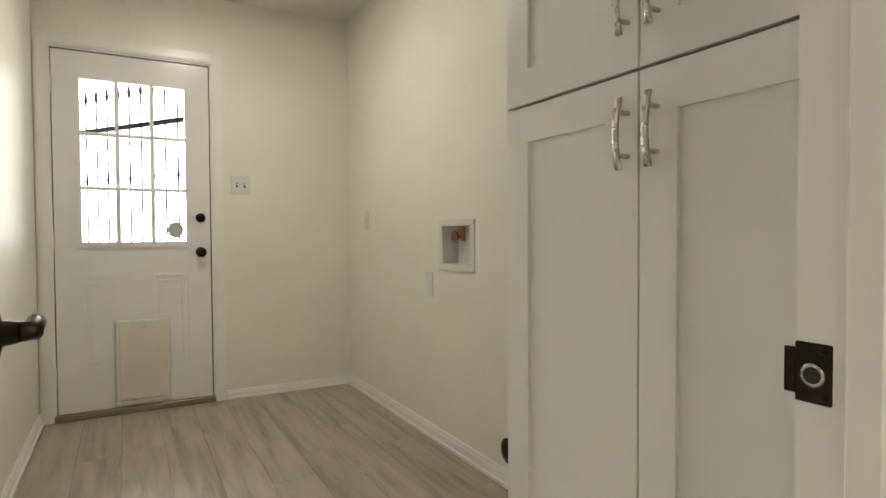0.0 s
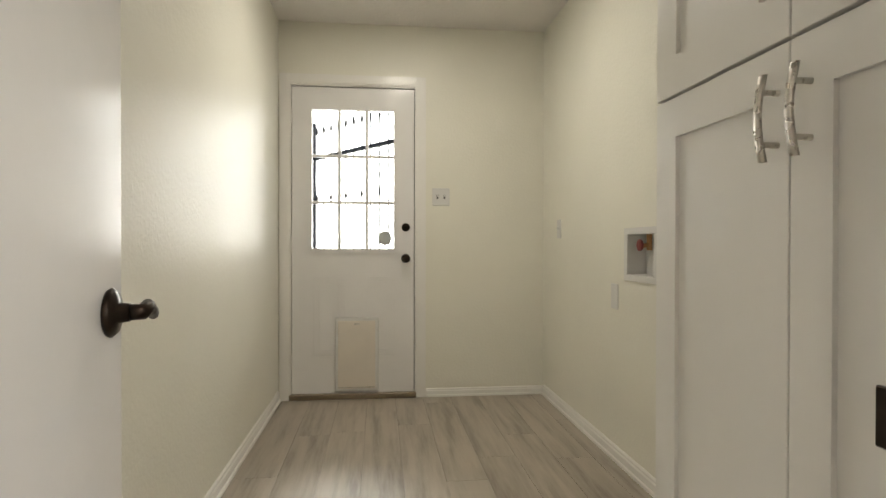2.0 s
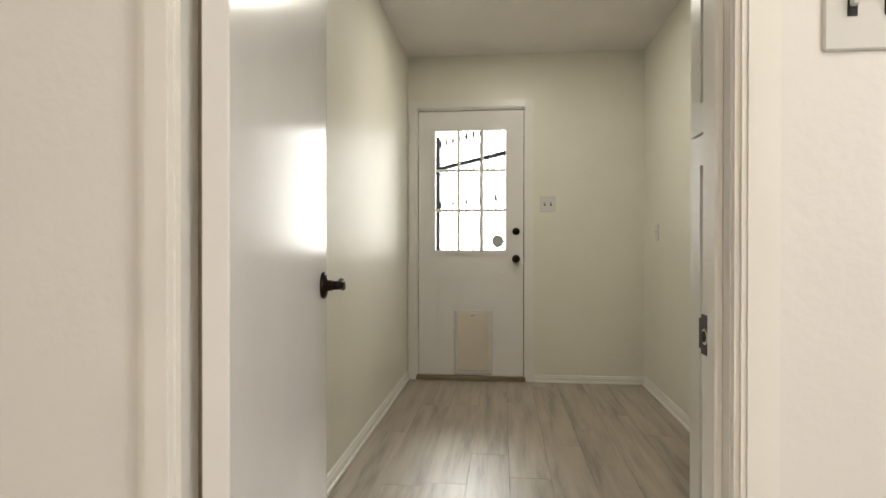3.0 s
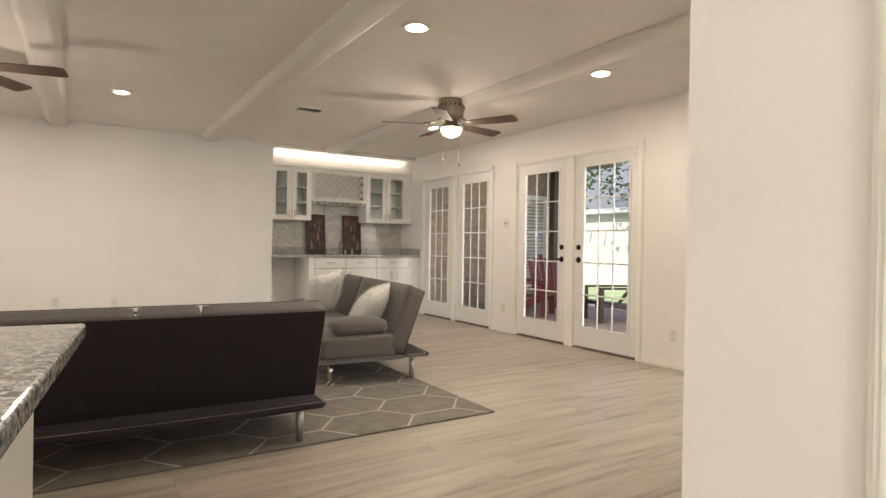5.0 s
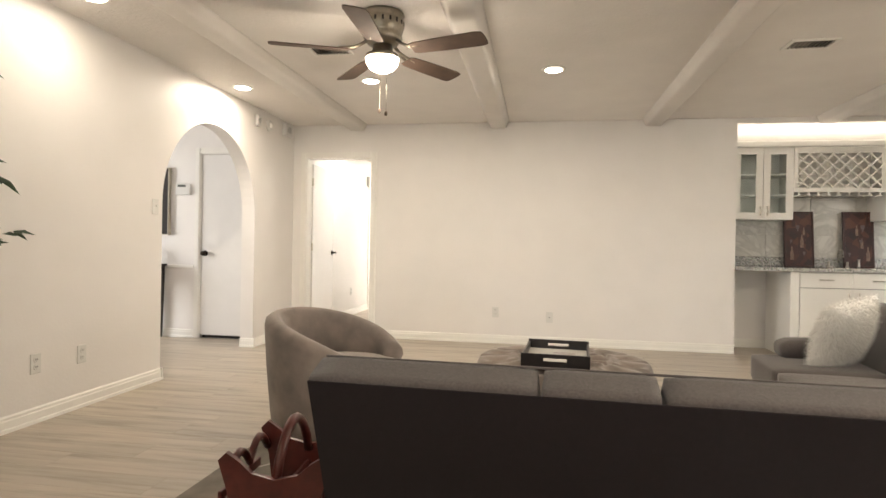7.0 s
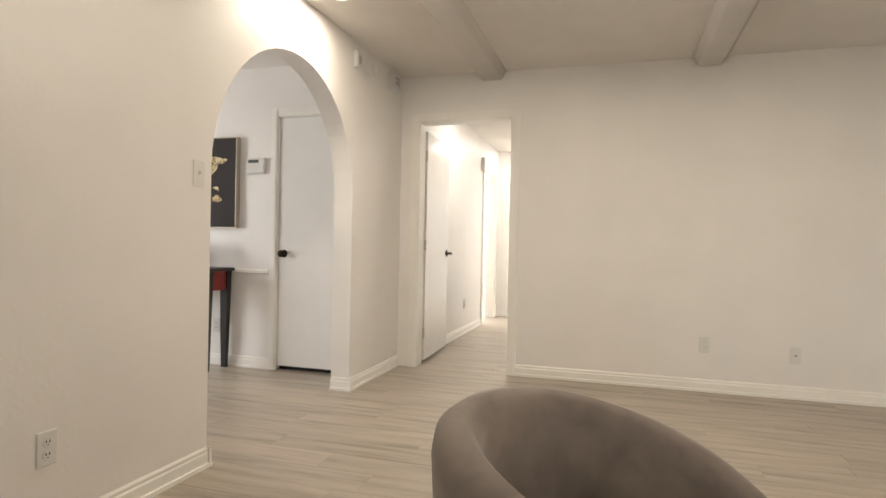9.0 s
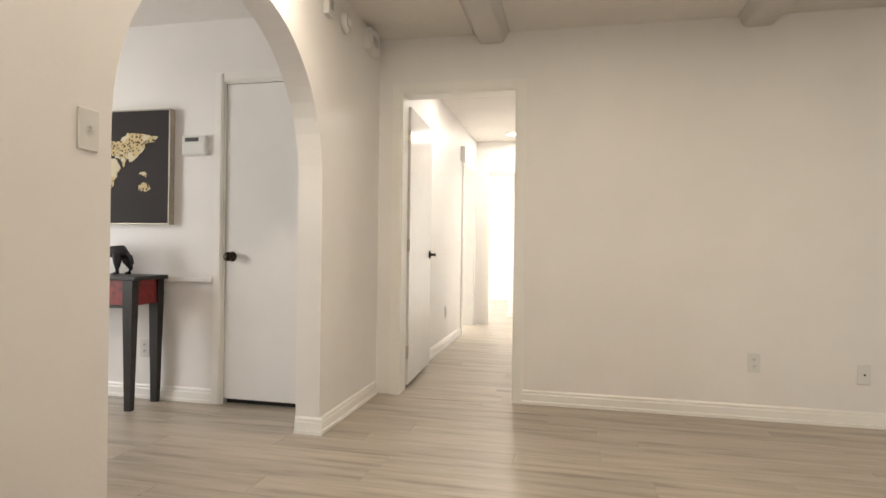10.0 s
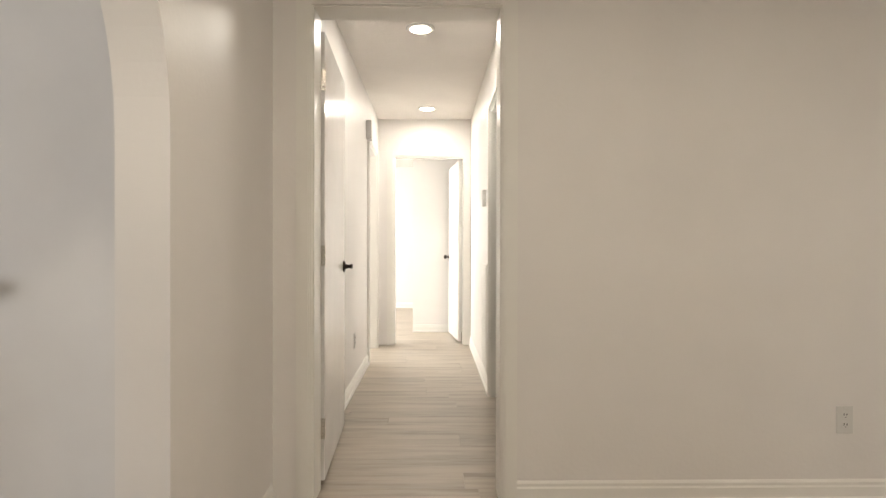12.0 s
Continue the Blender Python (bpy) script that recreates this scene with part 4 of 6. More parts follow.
part("slab", boxm(0.0, 0.0, 0.015, 0.74, 0.036, 2.03, 0.002, 1, pose(0.026, 3.985, 0, 0, 0, 97)), M_DOOR, d)
knob(d, (-0.092, 4.66, 0.945), (-1, 0.1, 0), 0.026)


# ---- French doors ----
def glazed_leaf(parent, ya, yb, ga, gb, bolt=None):
    """Leaf between ya and yb (ya < yb) with a 3 by 5 grid of panes between ga and gb."""
    x0, x1, z0, z1, gz0, gz1 = EX + 0.012, EX + 0.030, 0.022, 2.052, 0.235, 1.93
    bm = bmesh.new()
    for a, b, c, e in ((ya, yb, z0, gz0), (ya, yb, gz1, z1), (ya, ga, gz0, gz1), (gb, yb, gz0, gz1)):
        box(bm, x0, a, c, x1, b, e)
    leaf = part("leaf", bm, M_DOOR, parent)
    bm = bmesh.new()
    frame_ring(bm, ga - 0.022, gb + 0.022, gz0 - 0.022, gz1 + 0.022, x0 - 0.01, x0 + 0.001, 0.024)
    part("glazing_bead", bm, M_DOOR, leaf)
    for i in (1, 2):
        y = ga + (gb - ga) * i / 3
        part("muntin", boxm(x0 - 0.004, y - 0.0075, gz0, x0 + 0.006, y + 0.0075, gz1, 0.002), M_DOOR, leaf)
    for i in (1, 2, 3, 4):
        z = gz0 + (gz1 - gz0) * i / 5
        part("muntin", boxm(x0 - 0.0035, ga, z - 0.0075, x0 + 0.0055, gb, z + 0.0075, 0.002), M_DOOR, leaf)
    for i in range(3):
        for j in range(5):
            p = part("pane", boxm(x0 + 0.006, ga + (gb - ga) * i / 3 + 0.006, gz0 + (gz1 - gz0) * j / 5 + 0.006, x0 + 0.010, ga + (gb - ga) * (i + 1) / 3 - 0.006, gz0 + (gz1 - gz0) * (j + 1) / 5 - 0.006), M_GLASS, leaf)
            p.visible_shadow = False
    if bolt:
        y, way = bolt
        deadbolt(leaf, (x0, y, 1.075), (-1, 0, 0), 0.03)
        lever(leaf, x0, y, 0.94, (-1, 0, 0), (0, way, 0))
    return leaf


for k, (a, b, leaves) in enumerate(((-4.36, -2.55, ((-4.345, -3.515, -4.24, -3.652, (-3.575, -1)), (-3.385, -2.565, -3.265, -2.702, (-3.318, 1)))),
                                    (-2.03, -0.30, ((-2.015, -1.215, -1.923, -1.372, None), (-1.115, -0.315, -0.985, -0.47, None))),
                                    (-6.70, -4.98, ((-6.685, -5.895, -6.57, -6.0, None), (-5.785, -4.995, -5.68, -5.11, None))))):
    d = tagged(new("door_%d" % (6 + k)), "pair of white glazed French doors, closed, fifteen panes each", "French doors", "", "structure")
    mid = leaves[0][1], leaves[1][0]
    part("mullion", boxm(EX - 0.012, mid[0] + 0.004, 0, EX + 0.074, mid[1] - 0.004, 2.052, 0.004), M_TRIM, d)
    bm = bmesh.new()
    for p, q, z0, z1 in ((a, a + 0.013, 0, 2.07), (b - 0.013, b, 0, 2.07), (a + 0.013, b - 0.013, 2.055, 2.07)):
        box(bm, EX + 0.0005, p - 0.0005, z0, EX + 0.074, q + 0.0005, z1 + 0.0005)
    part("door_frame", bm, M_TRIM, d)
    part("threshold", boxm(EX - 0.004, a + 0.014, -0.011, EX + 0.09, b - 0.014, 0.010, 0.003), M_OUTWOOD, d, "dark threshold strip")
    for lf in leaves:
        glazed_leaf(d, *lf)
    for yh in (a + 0.006, b - 0.006):
        for z in (0.28, 1.05, 1.82):
            hinge(d, EX + 0.006, yh, z)


# ---- bar in the alcove ----
BF = -0.165
structure("bar_soffit", boxm(3.94, 0.10, 2.235, EX, AB, CEIL), M_WALL, "warm lit soffit above the bar cabinets", "soffit")
structure("bar_header", boxm(3.94, 0.0, 2.405, EX, 0.03, CEIL), M_WALL, "painted header across the alcove", "header")
crown = structure("bar_crown", boxm(3.94, 0.085, 2.17, EX, AB, 2.235, 0.012, 2), M_CAB, "white crown moulding above the wall cabinets", "moulding")


def base_cabinet(x0, x1, fronts, label):
    t = thing("base_cabinet", pose(0, 0, 0), label, "cabinet", "bar base cabinets")
    part("body", boxm(x0, BF + 0.002, 0.1, x1, AB - 0.02, 0.875), M_CAB, t)
    part("toe_kick", boxm(x0, BF + 0.07, 0.0, x1, AB - 0.02, 0.1), M_CAB, t)
    part("gap", boxm(x0 + 0.01, BF - 0.0005, 0.11, x1 - 0.01, BF + 0.003, 0.87), M_DARK, t)
    n = len(fronts)
    for a, b in fronts:
        d = shaker(t, a + 0.002, b - 0.002, 0.72, 0.868, BF - 0.02, 0.02, 0.022, None, -1, "drawer_front")
        m = (a + b) / 2
        h = part("handle", tube(bmesh.new(), [(m - 0.06, BF - 0.022, 0.80), (m - 0.055, BF - 0.048, 0.80), (m + 0.055, BF - 0.048, 0.80), (m + 0.06, BF - 0.022, 0.80)], 0.006, 8), M_NICKEL, d, "brushed nickel pull", True)
    a, b = fronts[0][0], fronts[-1][1]
    m = (a + b) / 2
    for p, q, hx in ((a, m, m - 0.045), (m, b, m + 0.045)):
        d = shaker(t, p + 0.002, q - 0.002, 0.115, 0.714, BF - 0.02, 0.02, 0.055, None, -1)
        bar_handle(d, hx, BF - 0.02, 0.55, 0.68, -1)


base_cabinet(4.49, 5.452, [(4.492, 4.971), (4.971, 5.45)], "white shaker sink base cabinet, closed")
base_cabinet(5.455, 6.03, [(5.457, 6.028)], "white shaker base cabinet with one drawer")
structure("bar_filler", boxm(6.032, BF - 0.01, 0.0, EX - 0.001, BF + 0.05, 0.875), M_CAB, "white filler strip beside the bar cabinets", "filler")
t = thing("end_panel", pose(0, 0, 0), "white end panel beside the empty appliance bay", "panel")
part("board", boxm(4.405, BF - 0.02, 0.0, 4.487, AB - 0.02, 0.875, 0.003), M_CAB, t)
t = thing("bar_counter", pose(0, 0, 0), "speckled grey granite bar counter with a low upstand", "counter")
part("slab", boxm(3.945, BF - 0.045, 0.876, EX - 0.002, AB - 0.013, 0.914, 0.006, 2), M_GRANITE, t)
part("upstand", boxm(3.945, AB - 0.034, 0.915, EX - 0.024, AB - 0.013, 1.015, 0.003), M_GRANITE, t)
part("side_upstand", boxm(EX - 0.023, BF - 0.03, 0.915, EX - 0.002, AB - 0.036, 1.015, 0.003), M_GRANITE, t)
# marble tiles of the splashback
sb = tagged(new("backsplash"), "grey veined marble tile splashback", "backsplash", "", "structure")
part("grout", boxm(3.945, AB - 0.006, 1.0, EX - 0.002, AB - 0.001, 1.75), mat("grout", (0.45, 0.43, 0.40), 0.9), sb)
tme = bpy.data.meshes.new("tile")
bm = boxm(0.001, AB - 0.013, 0.001, 0.449, AB - 0.005, 0.239, 0.0012)
bm.to_mesh(tme)
bm.free()
tme.materials.append(M_MARBLE)
for j in range(3):
    for i in range(5):
        o = new("tile", tme)
        o.location = (3.945 + i * 0.45, 0, 1.017 + j * 0.24)
        o.parent = sb


def glass_cabinet(x0, x1, doors, label):
    t = thing("wall_cabinet", pose(0, 0, 0), label, "cabinet", "bar wall cabinets")
    f = 0.11
    bm = bmesh.new()
    box(bm, x0, f + 0.002, 1.41, x1, AB - 0.014, 1.43)
    box(bm, x0, f + 0.002, 2.15, x1, AB - 0.014, 2.169)
    box(bm, x0, f + 0.002, 1.43, x0 + 0.018, AB - 0.014, 2.15)
    box(bm, x1 - 0.018, f + 0.002, 1.43, x1, AB - 0.014, 2.15)
    box(bm, x0 + 0.018, AB - 0.03, 1.43, x1 - 0.018, AB - 0.014, 2.15)
    part("body", bm, M_CAB, t)
    for z in (1.66, 1.88):
        part("shelf", boxm(x0 + 0.019, f + 0.03, z, x1 - 0.019, AB - 0.031, z + 0.016), M_CAB, t)
    for a, b, hx in doors:
        d = shaker(t, a, b, 1.413, 2.166, f, 0.02, 0.068, M_CABGLASS, -1)
        d.children[0].visible_shadow = False
        bar_handle(d, hx, f, 1.45, 1.55, -1)


M_CABGLASS = glass_mat("cabinet_glass_clear", 0.18, (0.88, 0.92, 0.90))
glass_cabinet(3.945, 4.535, ((3.949, 4.238, 4.205), (4.243, 4.532, 4.276)), "white wall cabinet with two glazed doors and shelves")
glass_cabinet(5.405, 6.11, ((5.409, 5.755, 5.722), (5.760, 6.107, 5.793)), "white wall cabinet with two glazed doors and shelves")
structure("bar_upper_filler", boxm(6.112, 0.112, 1.41, EX - 0.001, AB - 0.014, 2.169), M_CAB, "white filler strip beside the wall cabinets", "filler")
t = thing("wine_rack", pose(0, 0, 0), "white lattice wine rack with stemware rails below", "wine rack")
bm = bmesh.new()
wx0, wx1, wz0, wz1 = 4.538, 5.402, 1.70, 2.168
for a, b, c, e in ((wx0, wx1, wz1 - 0.06, wz1), (wx0, wx1, wz0, wz0 + 0.045), (wx0, wx0 + 0.04, wz0 + 0.045, wz1 - 0.06), (wx1 - 0.04, wx1, wz0 + 0.045, wz1 - 0.06)):
    box(bm, a, 0.11, c, b, 0.13, e)
part("frame", bm, M_CAB, t)
part("back", boxm(wx0, 0.36, wz0, wx1, AB - 0.014, wz1), mat("rack_inside", (0.74, 0.72, 0.68), 0.6), t)
part("side", boxm(wx0, 0.131, wz0, wx0 + 0.016, 0.359, wz1), M_CAB, t)
part("side", boxm(wx1 - 0.016, 0.131, wz0, wx1, 0.359, wz1), M_CAB, t)
part("base", boxm(wx0 + 0.017, 0.131, wz0, wx1 - 0.017, 0.359, wz0 + 0.016), M_CAB, t)
ix0, ix1, iz0, iz1 = wx0 + 0.04, wx1 - 0.04, wz0 + 0.045, wz1 - 0.06
hh = iz1 - iz0
for s, yy in ((1, 0.114), (-1, 0.126)):
    c = ix0 - hh
    while c < ix1:
        a, b = c, c + hh
        za, zb = (iz0, iz1) if s > 0 else (iz1, iz0)
        if a < ix0:
            za += s * (ix0 - a)
            a = ix0
        if b > ix1:
            zb -= s * (b - ix1)
            b = ix1
        if b - a > 0.01:
            d = Vector((b - a, 0, zb - za))
            part("lattice_strip", boxm(-d.length / 2, -0.005, -0.008, d.length / 2, 0.005, 0.008, 0, 1, Matrix.Translation(((a + b) / 2, yy, (za + zb) / 2)) @ pose(0, 0, 0, 0, -math.degrees(math.atan2(d.z, d.x)))), M_CAB, t)
        c += 0.116
for i in range(9):
    x = wx0 + 0.05 + i * (wx1 - wx0 - 0.1) / 8
    bm = boxm(x - 0.007, 0.115, 1.672, x + 0.007, 0.36, 1.70)
    box(bm, x - 0.028, 0.112, 1.664, x + 0.028, 0.36, 1.673, 0.002)
    part("stemware_rail", bm, M_CAB, t)


def picture_mat():
    m = bpy.data.materials.new("bottle_picture")
    m.use_nodes = True
    nt = m.node_tree
    b = nt.nodes["Principled BSDF"]
    tc = nt.nodes.new("ShaderNodeTexCoord")
    v = nt.nodes.new("ShaderNodeTexVoronoi")
    v.inputs["Scale"].default_value = 14
    nt.links.new(tc.outputs["Object"], v.inputs["Vector"])
    r = nt.nodes.new("ShaderNodeValToRGB")
    e = r.color_ramp.elements
    e[0].color, e[1].color = (0.022, 0.008, 0.007, 1), (0.11, 0.038, 0.024, 1)
    k = r.color_ramp.elements.new(0.5)
    k.color = (0.05, 0.012, 0.010, 1)
    sep = nt.nodes.new("ShaderNodeSeparateColor")
    nt.links.new(v.outputs["Color"], sep.inputs[0])
    nt.links.new(sep.outputs[0], r.inputs[0])
    nt.links.new(r.outputs[0], b.inputs["Base Color"])
    b.inputs["Roughness"].default_value = 0.5
    return m


M_PICT = picture_mat()
M_PICT_L = mat("picture_cream", (0.26, 0.17, 0.13), 0.6, vary=0.4, scale=40)
M_PICT_B = mat("picture_grey", (0.15, 0.11, 0.11), 0.6, vary=0.4, scale=40)
M_PFRAME = mat("dark_red_frame", (0.045, 0.012, 0.01), 0.45, vary=0.3, scale=30)


def bottle_picture(x, w, h, seed, label):
    rng = random.Random(seed)
    t = thing("bottle_picture", pose(x, 0.345, 0.916, -5), label, "picture", "bar pictures")
    bm = bmesh.new()
    for a, b, c, e in ((-w / 2, w / 2, 0, 0.02), (-w / 2, w / 2, h - 0.02, h), (-w / 2, -w / 2 + 0.02, 0.02, h - 0.02), (w / 2 - 0.02, w / 2, 0.02, h - 0.02)):
        box(bm, a, -0.012, c, b, 0.012, e, 0.002)
    part("frame", bm, M_PFRAME, t)
    part("canvas", boxm(-w / 2 + 0.018, -0.004, 0.018, w / 2 - 0.018, 0.008, h - 0.018), M_PICT, t, "dark red abstract canvas")
    glass = [(-0.02, 0.07), (-0.016, 0.03), (-0.004, 0.02), (-0.004, 0.004), (-0.014, 0), (0.014, 0), (0.004, 0.004), (0.004, 0.02), (0.016, 0.03), (0.02, 0.07)]
    flask = [(-0.018, 0), (0.018, 0), (0.018, 0.09), (0.007, 0.115), (0.007, 0.155), (-0.007, 0.155), (-0.007, 0.115), (-0.018, 0.09)]
    for i in range(9):
        bx, bz, k = w * rng.uniform(-0.33, 0.33), h * (0.12 + 0.075 * i), rng.uniform(0.55, 1.0)
        shape = glass if i % 3 == 1 else flask
        part("painted_glass" if i % 3 == 1 else "painted_bottle", prism(bmesh.new(), [(bx + px * k, bz + pz * k) for px, pz in shape], -0.006 - 0.0004 * i, -0.003), (M_PICT_L, M_PICT_B, M_PFRAME)[i % 3], t)


bottle_picture(4.70, 0.295, 0.60, 1, "dark red framed picture of bottles leaning on the splashback")
bottle_picture(5.285, 0.30, 0.60, 2, "dark red framed picture of bottles beside the tap")
t = thing("bar_tap", pose(5.06, 0.30, 0.914), "brushed nickel gooseneck tap with two handles", "tap")
part("spout", tube(bmesh.new(), [(0, 0, 0), (0, 0, 0.13)] + [(0, -0.05 + 0.05 * math.cos(a), 0.13 + 0.06 * math.sin(a)) for a in (0.5, 1.0, 1.57, 2.1, 2.6)] + [(0, -0.1, 0.11)], 0.010, 10), M_NICKEL, t, "", True)
for x in (-0.09, 0.09):
    part("handle", lathe(bmesh.new(), [(0.018, 0), (0.018, 0.01), (0.011, 0.02), (0.013, 0.06), (0.006, 0.066)], 14, pose(x, 0, 0)), M_NICKEL, t, "", True)
part("sprayer", lathe(bmesh.new(), [(0.016, 0), (0.014, 0.02), (0.010, 0.07), (0.014, 0.09)], 14, pose(0.2, 0, 0)), M_NICKEL, t, "", True)
part("bar_sink", boxm(4.83, 0.0, 0.9135, 5.27, 0.26, 0.9165, 0.001), M_CHROME)
tagged(bpy.data.objects["bar_sink"], "steel rim of the small bar sink in the counter", "sink")


# ---- seating group ----
def cushion(bm, x0, y0, z0, x1, y1, z1, r=0.04, puff=0.02, nx=10, ny=8, m=None):
    """Soft rounded block."""
    bm2 = bmesh.new()
    bmesh.ops.create_cube(bm2, size=2)
    bmesh.ops.subdivide_edges(bm2, edges=bm2.edges, cuts=7, use_grid_fill=True)
    hx, hy, hz = (x1 - x0) / 2, (y1 - y0) / 2, (z1 - z0) / 2
    c = Vector(((x0 + x1) / 2, (y0 + y1) / 2, (z0 + z1) / 2))
    for v in bm2.verts:
        p = v.co.copy()
        q = Vector((max(-hx + r, min(hx - r, p.x * hx)), max(-hy + r, min(hy - r, p.y * hy)), max(-hz + r, min(hz - r, p.z * hz))))
        o = Vector((p.x * hx, p.y * hy, p.z * hz)) - q
        if o.length > 1e-6:
            q = q + o.normalized() * r
        bulge = puff * (1 - p.x ** 2) * (1 - p.y ** 2)
        q.z += bulge if p.z > 0.5 else (-bulge * 0.3 if p.z < -0.5 else 0)
        v.co = c + q
        if m is not None:
            v.co = m @ v.co
    me = bpy.data.meshes.new("tmp")
    bm2.to_mesh(me)
    bm2.free()
    bm.from_mesh(me)
    bpy.data.meshes.remove(me)
    return bm


def futon(name, m, w, label, splits=None):
    """Click-clack sofa, front towards local -y, origin under the middle of its seat."""
    t = thing(name, m, label, "sofa", "grey sofas")
    h = w / 2
    segs = 3
    # seat, in three padded sections
    for i in range(segs):
        a, b = -h + w * i / segs, -h + w * (i + 1) / segs
        part("seat_section", cushion(bmesh.new(), a + 0.001, -0.42, 0.205, b - 0.001, 0.20, 0.375, 0.03, 0.015), M_FABRIC, t, "", True)
    # seat shell with its ledge behind the back
    pts = [(-0.40, 0.175), (0.22, 0.178), (0.28, 0.188), (0.28, 0.205), (0.22, 0.208), (-0.40, 0.21)]
    part("seat_base", prism(bmesh.new(), pts, -h + 0.01, h - 0.01, pose(0, 0, 0, 0, 0, 90) @ Matrix.Diagonal((1, -1, 1, 1))), M_FABRIC, t)
    def bow(inset):
        return [(-h + inset, -0.29), (h - inset, -0.29)] + [((h - inset) * (1 - k / 8), -0.465 + inset - 0.025 * (1 - (1 - k / 8) ** 2)) for k in range(17)]

    part("ledge", prism(bmesh.new(), bow(0.01), 0.186, 0.212, pose(0, 0, 0, 90)), M_FABRIC, t)
    part("ledge_cloth", prism(bmesh.new(), bow(0.024), 0.2115, 0.216, pose(0, 0, 0, 90)), M_BACKCLOTH, t, "black lining on the rear ledge")
    rim = [(h - 0.03 - (2 * h - 0.06) * k / 16, 0.466 + 0.025 * (1 - (1 - k / 8) ** 2), 0.199) for k in range(17)]
    part("ledge_edge_cloth", tube(bmesh.new(), rim, 0.0165, 8), M_BACKCLOTH, t, "black lining wrapped over the ledge edge", True)
    # leaning back
    lean = Matrix.Translation((0, 0.225, 0.315)) @ pose(0, 0, 0, -20)
    cuts = splits or [i / 3 for i in range(4)]
    for i in range(segs):
        a, b = -h + w * cuts[i], -h + w * cuts[i + 1]
        r = cushion(bmesh.new(), a + 0.001, -0.065, -0.09, b - 0.001, 0.065, 0.438, 0.024, 0.0, m=lean)
        part("back_section", r, M_FABRIC, t, "", True)
        for f in (0.33, 0.66):
            x = a + (b - a) * f
            part("back_seam", boxm(x - 0.0015, -0.0662, 0.03, x + 0.0015, -0.063, 0.40, 0, 1, lean), M_FABRIC, t)
    part("back_lining", boxm(-h + 0.012, 0.0645, -0.11, h - 0.012, 0.0685, 0.43, 0, 1, lean), M_BACKCLOTH, t, "black lining on the back")
    part("piping", tube(bmesh.new(), [lean @ Vector((x, -0.05, 0.437)) for x in (-h + 0.02, 0, h - 0.02)], 0.0035, 6), M_FABRIC, t)
    for x in (-h + 0.13, h - 0.13):
        for y in (-0.29, 0.38):
            if y < 0:
                bm = bmesh.new()
                for dx, dy in ((-0.013, 0), (0.013, 0), (0, 0.016)):
                    cyl(bm, (x + dx, y + dy, 0.006), (x + dx, y + dy, 0.178), 0.010, n=12)
                lathe(bm, [(0.036, 0), (0.036, 0.005), (0.03, 0.008)], 20, pose(x, y + 0.004, 0))
                part("leg", bm, M_CHROME, t, "chrome triple-rod leg on a round foot", True)
            else:
                part("leg", cyl(bmesh.new(), (x, y, 0.0), (x, y, 0.188), 0.020, 0.022, 20), M_SATIN, t, "satin steel leg", True)
    return t


SOFA1 = pose(2.084, -4.575, 0.012, 0, 0, 177.7)
futon("sofa", SOFA1, 1.525, "dark grey fabric click-clack sofa on the rug", [0, 0.41, 0.60, 1])
SOFA2 = pose(3.65, -3.18, 0.012, 0, 0, -96)
futon("sofa", SOFA2, 1.80, "dark grey fabric click-clack sofa with white fur pillows")


def bolster(m, w, d, h, label):
    t = thing("bolster", m, label, "cushion", "sofa bolsters")
    part("pad", cushion(bmesh.new(), -w / 2, -d / 2, 0, w / 2, d / 2, h, h * 0.42, 0.02), M_FABRIC, t, "", True)


bolster(SOFA2 @ pose(0.775, -0.075, 0.375), 0.21, 0.43, 0.115, "grey fabric bolster lying on the sofa end")
bolster(SOFA2 @ pose(-0.775, -0.075, 0.375), 0.21, 0.43, 0.115, "grey fabric bolster lying on the sofa end")


